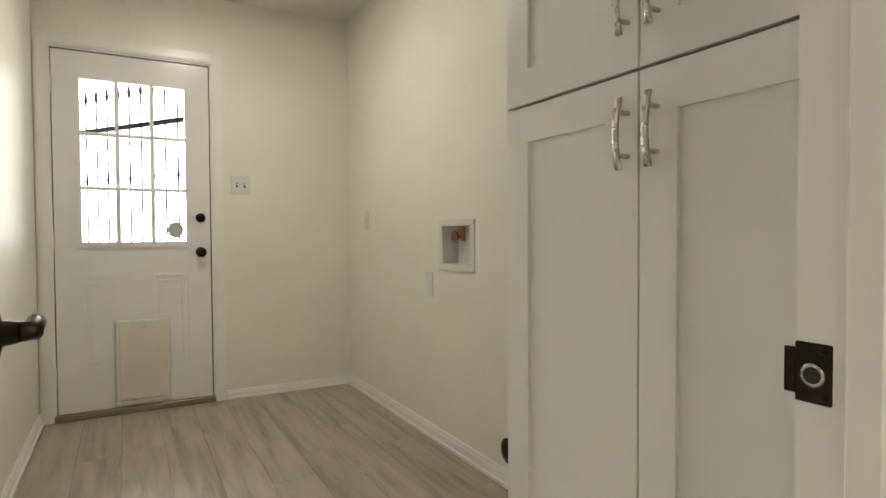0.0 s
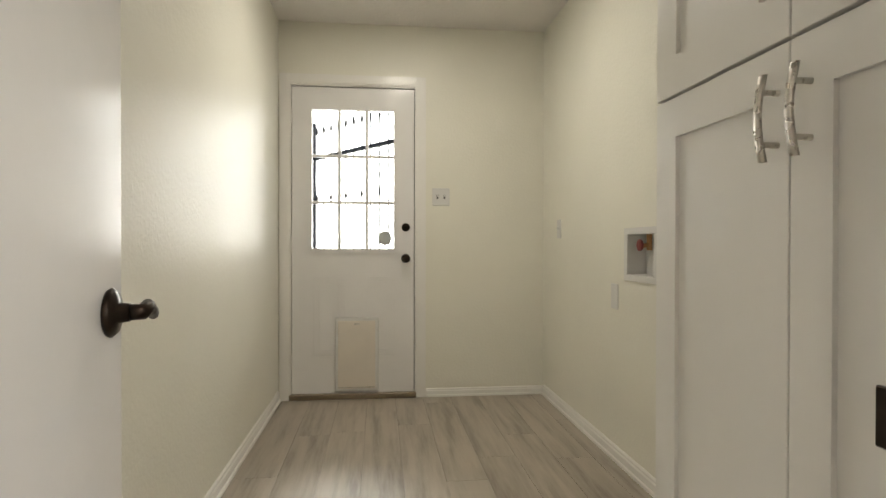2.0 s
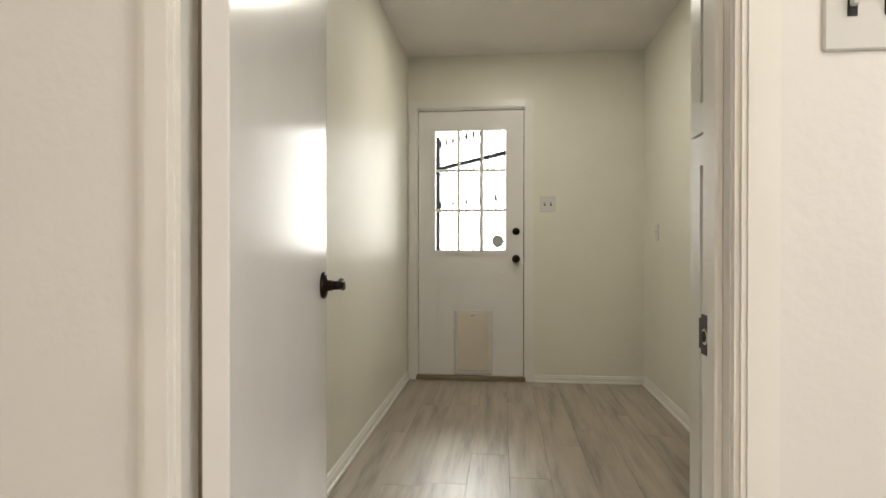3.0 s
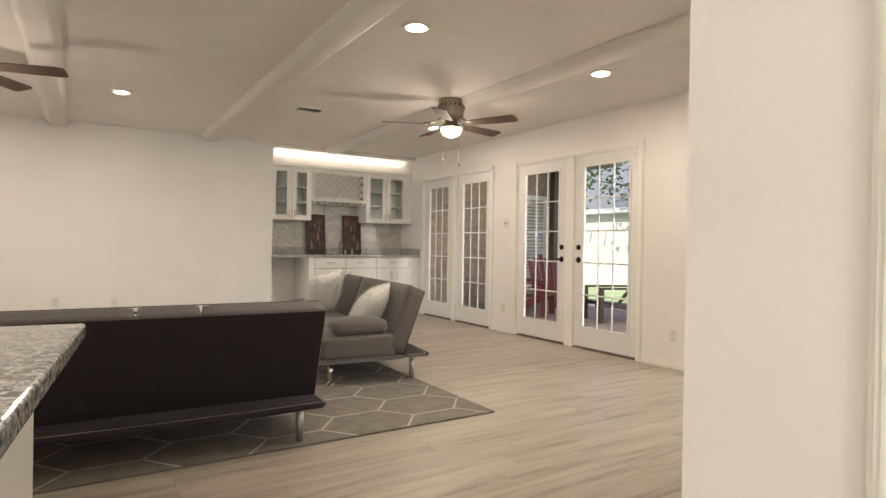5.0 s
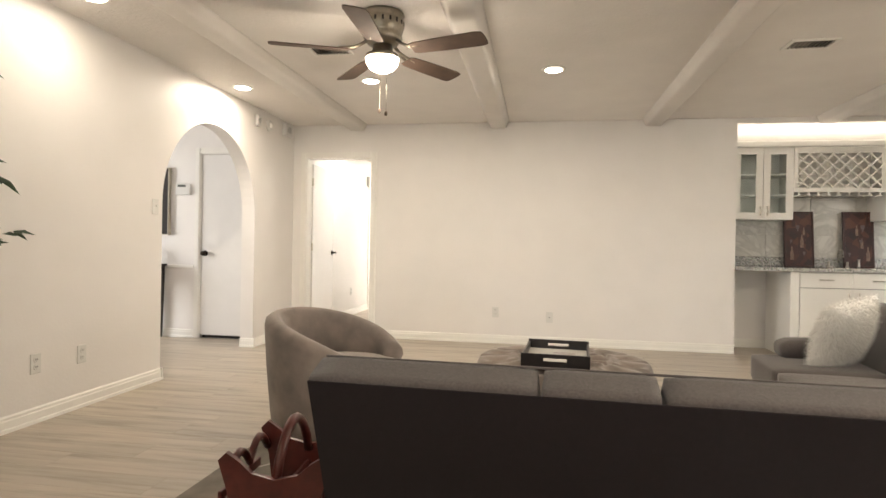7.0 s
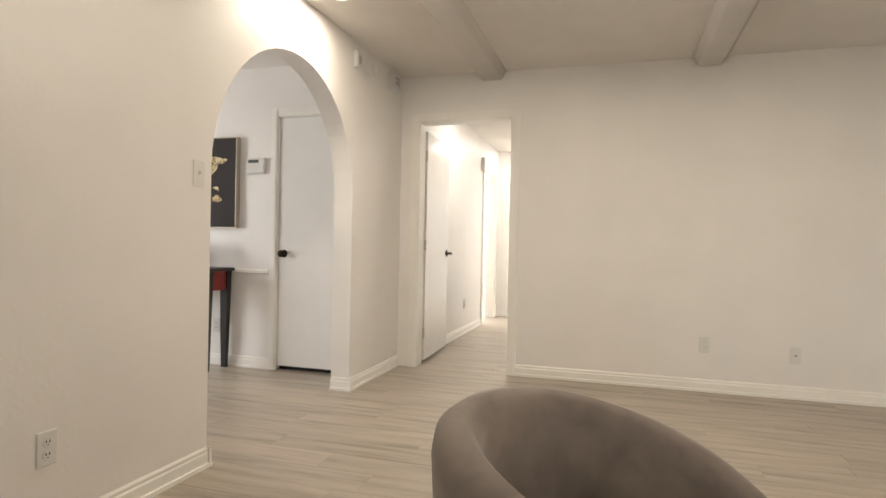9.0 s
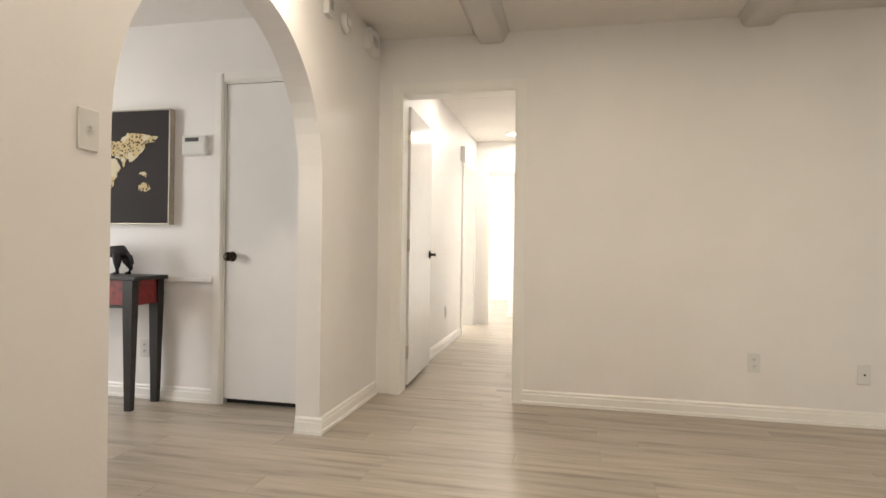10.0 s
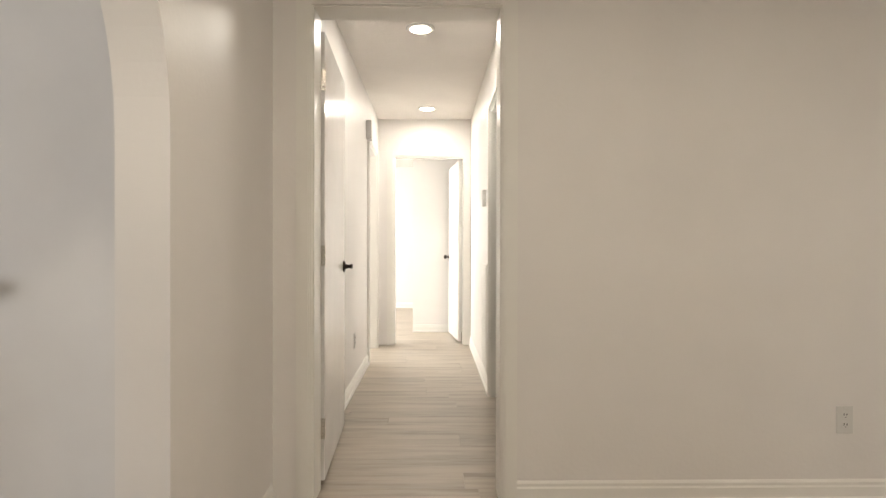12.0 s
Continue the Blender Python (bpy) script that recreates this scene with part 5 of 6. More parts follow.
def fur_pillow(m, s, label, seed):
    rng = random.Random(seed)
    t = thing("fur_pillow", m, label, "pillow", "white fur pillows")
    bm = bmesh.new()
    n = 14
    grid = {}
    for side in (1, -1):
        for i in range(n + 1):
            for j in range(n + 1):
                u, v = i / n * 2 - 1, j / n * 2 - 1
                pinch = 1 - 0.10 * (1 - u * u) * abs(v) - 0.10 * (1 - v * v) * abs(u)
                zz = 0.085 * max(0, (1 - u ** 2) * (1 - v ** 2)) ** 0.42
                if side < 0 and (i in (0, n) or j in (0, n)):
                    grid[side, i, j] = grid[1, i, j]
                    continue
                grid[side, i, j] = bm.verts.new((u * s / 2 * pinch, side * zz, v * s / 2 * pinch))
        for i in range(n):
            for j in range(n):
                q = [grid[side, i, j], grid[side, i + 1, j], grid[side, i + 1, j + 1], grid[side, i, j + 1]]
                bm.faces.new(q if side < 0 else q[::-1])
    bm.normal_update()
    faces = [(f.calc_center_median(), f.normal.copy(), [v.co.copy() for v in f.verts]) for f in bm.faces]
    part("pad", bm, M_FUR, t, "", True)
    vs, fs = [], []
    for c, nrm, co in faces:
        for _ in range(40):
            a, b = rng.random(), rng.random()
            p = (co[0] * (1 - a) + co[1] * a) * (1 - b) + (co[3] * (1 - a) + co[2] * a) * b
            d = (nrm + Vector((rng.gauss(0, 0.55), rng.gauss(0, 0.55), rng.gauss(-0.25, 0.55)))).normalized()
            L = 0.024 + 0.034 * rng.random() ** 2
            w = d.cross(Vector((rng.random() - 0.5, rng.random() - 0.5, rng.random() - 0.5))).normalized() * 0.0016
            k = len(vs)
            vs += [p - w, p + w, p + d * L + Vector((0, 0, -0.35 * L))]
            fs.append((k, k + 1, k + 2))
    me = bpy.data.meshes.new("fur")
    me.from_pydata(vs, [], fs)
    me.materials.append(M_FUR)
    o = new("fur", me)
    o.parent = t
    tagged(o, kind="stuff")


fur_pillow(pose(3.70, -3.70, 0.54, 0, 0, 52) @ pose(0, 0, 0, 34) @ pose(0, 0, 0, 0, -14), 0.42, "shaggy white fur pillow leaning on the sofa back", 3)
fur_pillow(pose(3.70, -2.66, 0.60, 0, 0, 36) @ pose(0, 0, 0, 22) @ pose(0, 0, 0, 0, -10), 0.43, "shaggy white fur pillow on the far seat", 4)


def ottoman():
    t = thing("ottoman", pose(2.06, -2.98, 0.012), "round taupe velvet ottoman with deep button tufts", "ottoman")
    R, H = 0.515, 0.43
    bm = bmesh.new()
    btn = [(0, 0)] + [(0.2 * math.cos(a), 0.2 * math.sin(a)) for a in [k * math.pi / 3 for k in range(6)]] + [(0.38 * math.cos(a), 0.38 * math.sin(a)) for a in [k * math.pi / 6 + 0.26 for k in range(12)]]
    n, rings = 96, 30
    prev = None
    for i in range(rings + 1):
        s = i / rings
        if s < 0.7:
            r, z = R * (s / 0.7) * 0.93, H
        else:
            a = (s - 0.7) / 0.3 * math.pi * 0.62
            r, z = R * (0.93 + 0.07 * math.sin(min(a, math.pi / 2))), H - 0.19 * (1 - math.cos(a))
        ring = []
        for k in range(n):
            th = 2 * math.pi * k / n
            x, y = r * math.cos(th), r * math.sin(th)
            dz = 0
            if s < 0.86:
                dmin = sorted(math.hypot(x - bx, y - by) for bx, by in btn)
                dz = -0.06 * math.exp(-(dmin[0] / 0.05) ** 2) - 0.032 * math.exp(-((dmin[1] - dmin[0]) / 0.02) ** 2) - 0.03 * (r / R) ** 4
            if i == 0:
                x = y = 0
            ring.append(bm.verts.new((x, y, z + dz)) if i or k == 0 else ring[0])
        if prev:
            for k in range(n):
                q = [prev[k], ring[k], ring[(k + 1) % n], prev[(k + 1) % n]]
                q = list(dict.fromkeys(q))
                if len(q) > 2:
                    bm.faces.new(q)
        prev = ring
    part("tufted_top", bm, M_VELVET, t, "", True)
    part("side", lathe(bmesh.new(), [(R * 0.96, 0.06), (R * 0.99, 0.09), (R, 0.18), (R * 0.985, 0.255)], 64), M_VELVET, t, "", True)
    part("piping", tube(bmesh.new(), [(R * math.cos(a), R * math.sin(a), 0.225) for a in [2 * math.pi * k / 64 for k in range(65)]], 0.006, 6), M_VELVET, t, "", True)
    for bx, by in btn:
        part("button", lathe(bmesh.new(), [(0.012, 0), (0.010, 0.005), (0.004, 0.008)], 10, pose(bx, by, H - 0.068)), M_VELVET, t, "", True)
    for a in range(4):
        th = a * math.pi / 2 + 0.5
        part("foot", cyl(bmesh.new(), (0.4 * math.cos(th), 0.4 * math.sin(th), 0.0), (0.4 * math.cos(th), 0.4 * math.sin(th), 0.065), 0.02, 0.028, 12), M_BLACKWOOD, t)


ottoman()


def tray():
    t = thing("serving_tray", pose(2.02, -3.12, 0.446, 0, 0, -4), "black wooden serving tray with cut-out handles on the ottoman", "tray")
    w, d, h = 0.355, 0.50, 0.055
    part("base", boxm(-w / 2, -d / 2, 0, w / 2, d / 2, 0.012), M_BLACKWOOD, t)
    part("insert", boxm(-w / 2 + 0.013, -d / 2 + 0.013, 0.012, w / 2 - 0.013, d / 2 - 0.013, 0.015), mat("tray_paper", (0.62, 0.60, 0.56), 0.25, vary=0.05, scale=8), t, "white printed paper under glass")
    for x in (-w / 2, w / 2 - 0.012):
        part("long_side", boxm(x, -d / 2 + 0.0125, 0.012, x + 0.012, d / 2 - 0.0125, h, 0.002), M_BLACKWOOD, t)
    for y in (-d / 2, d / 2 - 0.012):
        bm = bmesh.new()
        for a, b, c, e in ((-w / 2, -0.06, 0.012, h + 0.012), (0.06, w / 2, 0.012, h + 0.012), (-0.06, 0.06, 0.012, 0.03), (-0.06, 0.06, h - 0.008, h + 0.012)):
            box(bm, a, y, c, b, y + 0.012, e)
        part("handle_end", bm, M_BLACKWOOD, t)
    for i in range(4):
        part("printed_line", boxm(-0.02, 0.02 + i * 0.03, 0.0152, 0.10, 0.028 + i * 0.03, 0.0156), M_PICT_B, t)
    part("printed_mark", boxm(-0.12, -0.03, 0.0152, -0.05, 0.05, 0.0156), M_PICT_B, t)


tray()


def barrel_chair():
    t = thing("barrel_chair", pose(0.845, -3.46, 0.012, 0, 0, 78), "taupe velvet barrel chair with a wrap-around back", "armchair")
    n = 44
    bm = bmesh.new()
    rows = []
    for k in range(n + 1):
        a = radians(-46) + radians(272) * k / n
        u = abs(k / n * 2 - 1)
        top = 0.695 - 0.20 * u ** 2.1
        ro, ri = 0.37 - 0.02 * (1 - u), 0.27
        ca, sa = math.cos(a), math.sin(a)
        prof = [(ro - 0.035, 0.09), (ro - 0.02, 0.2), (ro, 0.42), (ro + 0.012, top - 0.05), (ro + 0.006, top - 0.018), (ro - 0.018, top), (ro - 0.05, top + 0.004), (ri + 0.02, top - 0.012), (ri, top - 0.05), (ri + 0.005, 0.36), (ri, 0.2), (ri, 0.09)]
        rows.append([bm.verts.new((r * ca, r * sa, z)) for r, z in prof])
    m = len(rows[0])
    for p, q in zip(rows, rows[1:]):
        for i in range(m):
            bm.faces.new((p[i], q[i], q[(i + 1) % m], p[(i + 1) % m]))
    bm.faces.new(rows[0]), bm.faces.new(rows[-1][::-1])
    bmesh.ops.recalc_face_normals(bm, faces=bm.faces)
    part("shell", bm, M_VELVET, t, "curved velvet back and arms", True)
    part("seat", lathe(bmesh.new(), [(0.22, 0.10), (0.30, 0.12), (0.318, 0.3), (0.315, 0.39), (0.29, 0.43), (0.2, 0.447), (0.05, 0.45)], 40, pose(0, -0.045, 0)), M_VELVET, t, "round velvet seat", True)
    for k in range(4):
        a = math.pi / 4 + k * math.pi / 2
        part("leg", cyl(bmesh.new(), (0.25 * math.cos(a), 0.25 * math.sin(a), 0), (0.24 * math.cos(a), 0.24 * math.sin(a), 0.1), 0.015, 0.022, 12), M_BLACKWOOD, t)


barrel_chair()


def magazine_rack():
    t = thing("magazine_rack", pose(1.125, -4.62, 0.012, 0, 0, 4), "red mahogany magazine rack with scalloped ends", "magazine rack")
    end = [(-0.17, 0), (-0.13, 0), (-0.115, 0.035), (-0.06, 0.055), (0.06, 0.055), (0.115, 0.035), (0.13, 0), (0.17, 0), (0.155, 0.06), (0.14, 0.14), (0.135, 0.22), (0.145, 0.30), (0.175, 0.395), (0.15, 0.42), (0.11, 0.395), (0.07, 0.36), (0.0, 0.345), (-0.07, 0.36), (-0.11, 0.395), (-0.15, 0.42), (-0.175, 0.395), (-0.145, 0.30), (-0.135, 0.22), (-0.14, 0.14), (-0.155, 0.06)]
    for y in (-0.17, 0.15):
        part("end_panel", prism(bmesh.new(), end, y, y + 0.018), M_REDWOOD, t)
    part("floor_board", boxm(-0.13, -0.151, 0.07, 0.13, 0.149, 0.085), M_REDWOOD, t)
    for x, lean in ((-0.14, -5), (0.0, 0), (0.14, 5)):
        for z in (0.12, 0.19, 0.26):
            part("rail", boxm(x - 0.006 + lean * z * 0.03, -0.151, z, x + 0.006 + lean * z * 0.03, 0.149, z + 0.032, 0.003), M_REDWOOD, t)
    bm = bmesh.new()
    hp = [(0, -0.15 + 0.3 * k / 12, 0.33 + 0.15 * math.sin(math.pi * k / 12) ** 0.7) for k in range(13)]
    tube(bm, hp, 0.016, 8)
    part("carry_handle", bm, M_REDWOOD, t, "", True)
    for x in (-0.15, 0.15):
        hp = [(x, -0.15 + 0.3 * k / 12, 0.33 + 0.06 * abs(math.sin(2 * math.pi * k / 12))) for k in range(13)]
        part("scalloped_rail", tube(bmesh.new(), hp, 0.013, 8), M_REDWOOD, t, "", True)


magazine_rack()


def rug():
    t = thing("rug", pose(0, 0, 0.0), "grey area rug with a pale hexagon lattice", "rug")
    x0, x1, y0, y1 = 0.45, 3.96, -5.06, -2.05
    part("rug_body", boxm(x0, y0, 0.0005, x1, y1, 0.010, 0.003), M_RUG, t)
    bm = bmesh.new()
    s = 0.262
    dx, dy = s * 1.5 * 1.15, s * math.sqrt(3) * 0.86

    def seg(p, q):
        p, q = Vector(p), Vector(q)
        f0, f1 = 0.0, 1.0
        for c, lo, hi in ((0, x0, x1), (1, y0, y1)):
            d = q[c] - p[c]
            if abs(d) < 1e-9:
                if not lo < p[c] < hi:
                    return
                continue
            a, b = sorted(((lo - p[c]) / d, (hi - p[c]) / d))
            f0, f1 = max(f0, a), min(f1, b)
        if f1 - f0 < 0.01:
            return
        a, b = p + (q - p) * f0, p + (q - p) * f1
        d = (b - a).normalized()
        nrm = Vector((-d.y, d.x)) * 0.0062
        vs = [bm.verts.new((v.x, v.y, 0.0112)) for v in (a - nrm - d * 0.004, b - nrm + d * 0.004, b + nrm + d * 0.004, a + nrm - d * 0.004)]
        bm.faces.new(vs)
    i0 = int(x0 / dx) - 1
    for i in range(i0, i0 + 12):
        for j in range(-14, -1):
            cx, cy = i * dx, j * dy + (dy / 2 if i % 2 else 0)
            c = [(cx + s * 1.15 * math.cos(a), cy + s * 0.86 * math.sin(a)) for a in (0, math.pi / 3, 2 * math.pi / 3, math.pi)]
            for p, q in zip(c, c[1:]):
                seg(p, q)
    part("lattice", bm, M_RUGLINE, t, "pale woven lattice lines")
    bm = bmesh.new()
    for a, b, c, d in ((x0, x1, y0, y0 + 0.012), (x0, x1, y1 - 0.012, y1), (x0, x0 + 0.012, y0, y1), (x1 - 0.012, x1, y0, y1)):
        box(bm, a, c, 0.0004, b, d, 0.0105)
    part("binding", bm, M_RUG, t)


rug()


# ---- kitchen peninsula ----
def peninsula():
    t = thing("peninsula", pose(1.708, -6.345, 0, 0, 0, -5.3), "white kitchen peninsula with a speckled granite top", "counter")
    part("granite_top", boxm(-2.5, -1.30, 0.832, 0, 0, 0.87, 0.008, 3), M_GRANITE, t, "speckled grey granite top")
    part("base", boxm(-2.45, -1.22, 0.0, -0.13, -0.24, 0.831), M_CAB, t)
    part("end_post", boxm(-0.13, -1.22, 0.0, -0.07, -0.22, 0.831, 0.004), M_CAB, t)
    part("base_trim", boxm(-2.45, -1.24, 0.0, -0.055, -0.205, 0.09, 0.004), M_TRIM, t)
    part("cove", boxm(-0.14, -1.24, 0.797, -0.05, -0.20, 0.8315, 0.006), M_CAB, t)


peninsula()


# ---- silk tree against the west wall ----
def leafy_branchlets(bm, rng, base, way, n, size):
    p = Vector(base)
    d = Vector(way).normalized()
    for i in range(n):
        p = p + d * 0.042
        d = (d + Vector((rng.gauss(0, 0.12), rng.gauss(0, 0.12), -0.07))).normalized()
        for s in (-1, 1):
            side = d.cross(Vector((0, 0, 1))).normalized() * s
            ld = (d * 0.7 + side * 0.8 + Vector((rng.gauss(0, 0.2), rng.gauss(0, 0.2), rng.gauss(-0.25, 0.2)))).normalized()
            L = size * (0.75 + 0.5 * rng.random())
            wv = ld.cross(Vector((0.2, 0.1, 1))).normalized() * L * 0.23
            up = wv.cross(ld).normalized() * L * 0.07
            a, b, c, e = p, p + ld * L * 0.45 + wv - up, p + ld * L - up * 2, p + ld * L * 0.45 - wv - up
            mid = p + ld * L * 0.5 + up
            v = [bm.verts.new(q) for q in (a, b, c, e, mid)]
            bm.faces.new((v[0], v[1], v[4])), bm.faces.new((v[1], v[2], v[4])), bm.faces.new((v[2], v[3], v[4])), bm.faces.new((v[3], v[0], v[4]))


def silk_tree():
    rng = random.Random(11)
    t = thing("silk_tree", pose(-0.53, -4.84, 0), "potted silk tree with dark green drooping leaves", "plant")
    part("pot", lathe(bmesh.new(), [(0.13, 0), (0.14, 0.02), (0.17, 0.26), (0.185, 0.27), (0.185, 0.30), (0.165, 0.30), (0.155, 0.26)], 28), M_BLACKWOOD, t, "dark round pot", True)
    part("trunk", tube(bmesh.new(), [(0, 0, 0.2), (0.02, 0.01, 0.6), (-0.02, 0.0, 0.9), (0.02, 0.02, 1.3), (0, 0, 1.62)], [0.022, 0.02, 0.018, 0.014, 0.008], 8), M_BARK, t, "", True)
    crown = bmesh.new()
    limbs = bmesh.new()
    for i in range(76):
        z = 0.80 + 0.85 * (i / 75)
        a = i * 2.4
        base = Vector((0, 0, z))
        way = Vector((math.cos(a), math.sin(a), 0.45))
        tip = base + way * (0.22 + 0.16 * rng.random()) * (1.1 - 0.4 * (i / 75))
        tube(limbs, [base, (base + tip) / 2 + Vector((0, 0, 0.03)), tip], [0.006, 0.005, 0.003], 5)
        for k in range(3):
            leafy_branchlets(crown, rng, base.lerp(tip, 0.4 + 0.3 * k), way + Vector((rng.gauss(0, 0.4), rng.gauss(0, 0.4), 0)), 5, 0.1)
    part("limbs", limbs, M_BARK, t)
    part("crown", crown, M_LEAF, t, "dark green leaves")


silk_tree()


# ---- foyer ----
def console_table():
    t = thing("console_table", pose(0, 0, 0), "black console table with a red painted apron", "table")
    x0, x1, y0, y1 = -3.3, -2.225, -0.835, -0.56
    part("tabletop", boxm(x0 - 0.025, y0 - 0.02, 0.795, x1 + 0.03, y1 + 0.005, 0.82, 0.005, 2), M_BLACKWOOD, t)
    for x in (x0, x1 - 0.07):
        for y in (y0, y1 - 0.05):
            bm = bmesh.new()
            vs = []
            for z, s in ((0.0, 0.62), (0.6, 0.95), (0.795, 1.0)):
                cx, cy = x + 0.035, y + 0.025
                vs.append([bm.verts.new((cx + sx * 0.035 * s, cy + sy * 0.027 * s, z)) for sx, sy in ((-1, -1), (1, -1), (1, 1), (-1, 1))])
            for p, q in zip(vs, vs[1:]):
                for k in range(4):
                    bm.faces.new((p[k], p[(k + 1) % 4], q[(k + 1) % 4], q[k]))
            bm.faces.new(vs[0][::-1]), bm.faces.new(vs[-1])
            part("leg", bm, M_BLACKWOOD, t, "tapered black leg")
    part("apron", boxm(x0 + 0.07, y0 + 0.01, 0.64, x1 - 0.07, y0 + 0.03, 0.795), M_REDPAINT, t, "red painted apron")
    part("side_apron", boxm(x1 - 0.03, y0 + 0.05, 0.64, x1 - 0.012, y1 - 0.05, 0.795), M_REDPAINT, t, "red painted side apron")
    part("apron_edge", boxm(x0 + 0.07, y0 + 0.005, 0.625, x1 - 0.07, y0 + 0.032, 0.642, 0.003), M_BLACKWOOD, t)
    for i in range(26):
        x = x0 + 0.09 + i * 0.036
        part("stud", lathe(bmesh.new(), [(0.004, 0), (0.0035, 0.002), (0.001, 0.004)], 8, pose(x, y0 - 0.0195, 0.807, 90)), M_BRONZE, t)


console_table()


def cat_statue():
    bm = bmesh.new()
    tube(bm, [(-0.20, 0, 0.135), (-0.15, 0, 0.145), (-0.06, 0, 0.14), (0.05, 0, 0.15), (0.12, 0, 0.15), (0.16, 0, 0.13)], [0.028, 0.042, 0.038, 0.036, 0.042, 0.018], 12)
    tube(bm, [(-0.19, 0, 0.145), (-0.24, 0, 0.155), (-0.275, 0, 0.135)], [0.03, 0.034, 0.016], 12)
    for x, y, kx in ((0.12, 0.022, 0.05), (0.11, -0.022, 0.0), (-0.15, 0.022, -0.05), (-0.16, -0.022, 0.02)):
        tube(bm, [(x, y, 0.14), (x + kx * 0.4, y, 0.085), (x + kx, y, 0.045), (x + kx * 0.8, y, 0.012), (x + kx * 0.8 - 0.028, y, 0.009)], [0.03, 0.024, 0.013, 0.013, 0.009], 10)
    tube(bm, [(0.15, 0, 0.14), (0.19, 0, 0.12), (0.205, 0, 0.08), (0.20, 0, 0.045), (0.19, 0.0, 0.03)], [0.014, 0.012, 0.010, 0.009, 0.006], 8)
    bmesh.ops.transform(bm, matrix=pose(-2.53, -0.71, 0.8195) @ Matrix.Diagonal((0.95, 1.1, 0.98, 1)), verts=bm.verts)
    part("cat_statue", bm, mat("matt_black", (0.016, 0.016, 0.017), 0.6, vary=0.2, scale=40), None, "", True)
    tagged(bpy.data.objects["cat_statue"], "matt black prowling cat statue on the console table", "statue")


cat_statue()


def map_mat():
    m = bpy.data.materials.new("spotted_gold")
    m.use_nodes = True
    nt = m.node_tree
    b = nt.nodes["Principled BSDF"]
    tc = nt.nodes.new("ShaderNodeTexCoord")
    v = nt.nodes.new("ShaderNodeTexVoronoi")
    v.inputs["Scale"].default_value = 55
    nt.links.new(tc.outputs["Object"], v.inputs["Vector"])
    n = nt.nodes.new("ShaderNodeTexNoise")
    n.inputs["Scale"].default_value = 9
    nt.links.new(tc.outputs["Object"], n.inputs["Vector"])
    r = nt.nodes.new("ShaderNodeValToRGB")
    e = r.color_ramp.elements
    e[0].position, e[0].color = 0.33, (0.05, 0.03, 0.015, 1)
    e[1].position, e[1].color = 0.45, (0.55, 0.42, 0.20, 1)
    nt.links.new(v.outputs["Distance"], r.inputs[0])
    mix = nt.nodes.new("ShaderNodeMix")
    mix.data_type = "RGBA"
    mr = nt.nodes.new("ShaderNodeMapRange")
    mr.inputs["From Min"].default_value, mr.inputs["From Max"].default_value = 0.5, 0.56
    nt.links.new(n.outputs["Fac"], mr.inputs["Value"])
    nt.links.new(mr.outputs[0], mix.inputs[0])
    nt.links.new(r.outputs[0], mix.inputs[6])
    mix.inputs[7].default_value = (0.62, 0.55, 0.36, 1)
    nt.links.new(mix.outputs[2], b.inputs["Base Color"])
    b.inputs["Roughness"].default_value = 0.6
    return m


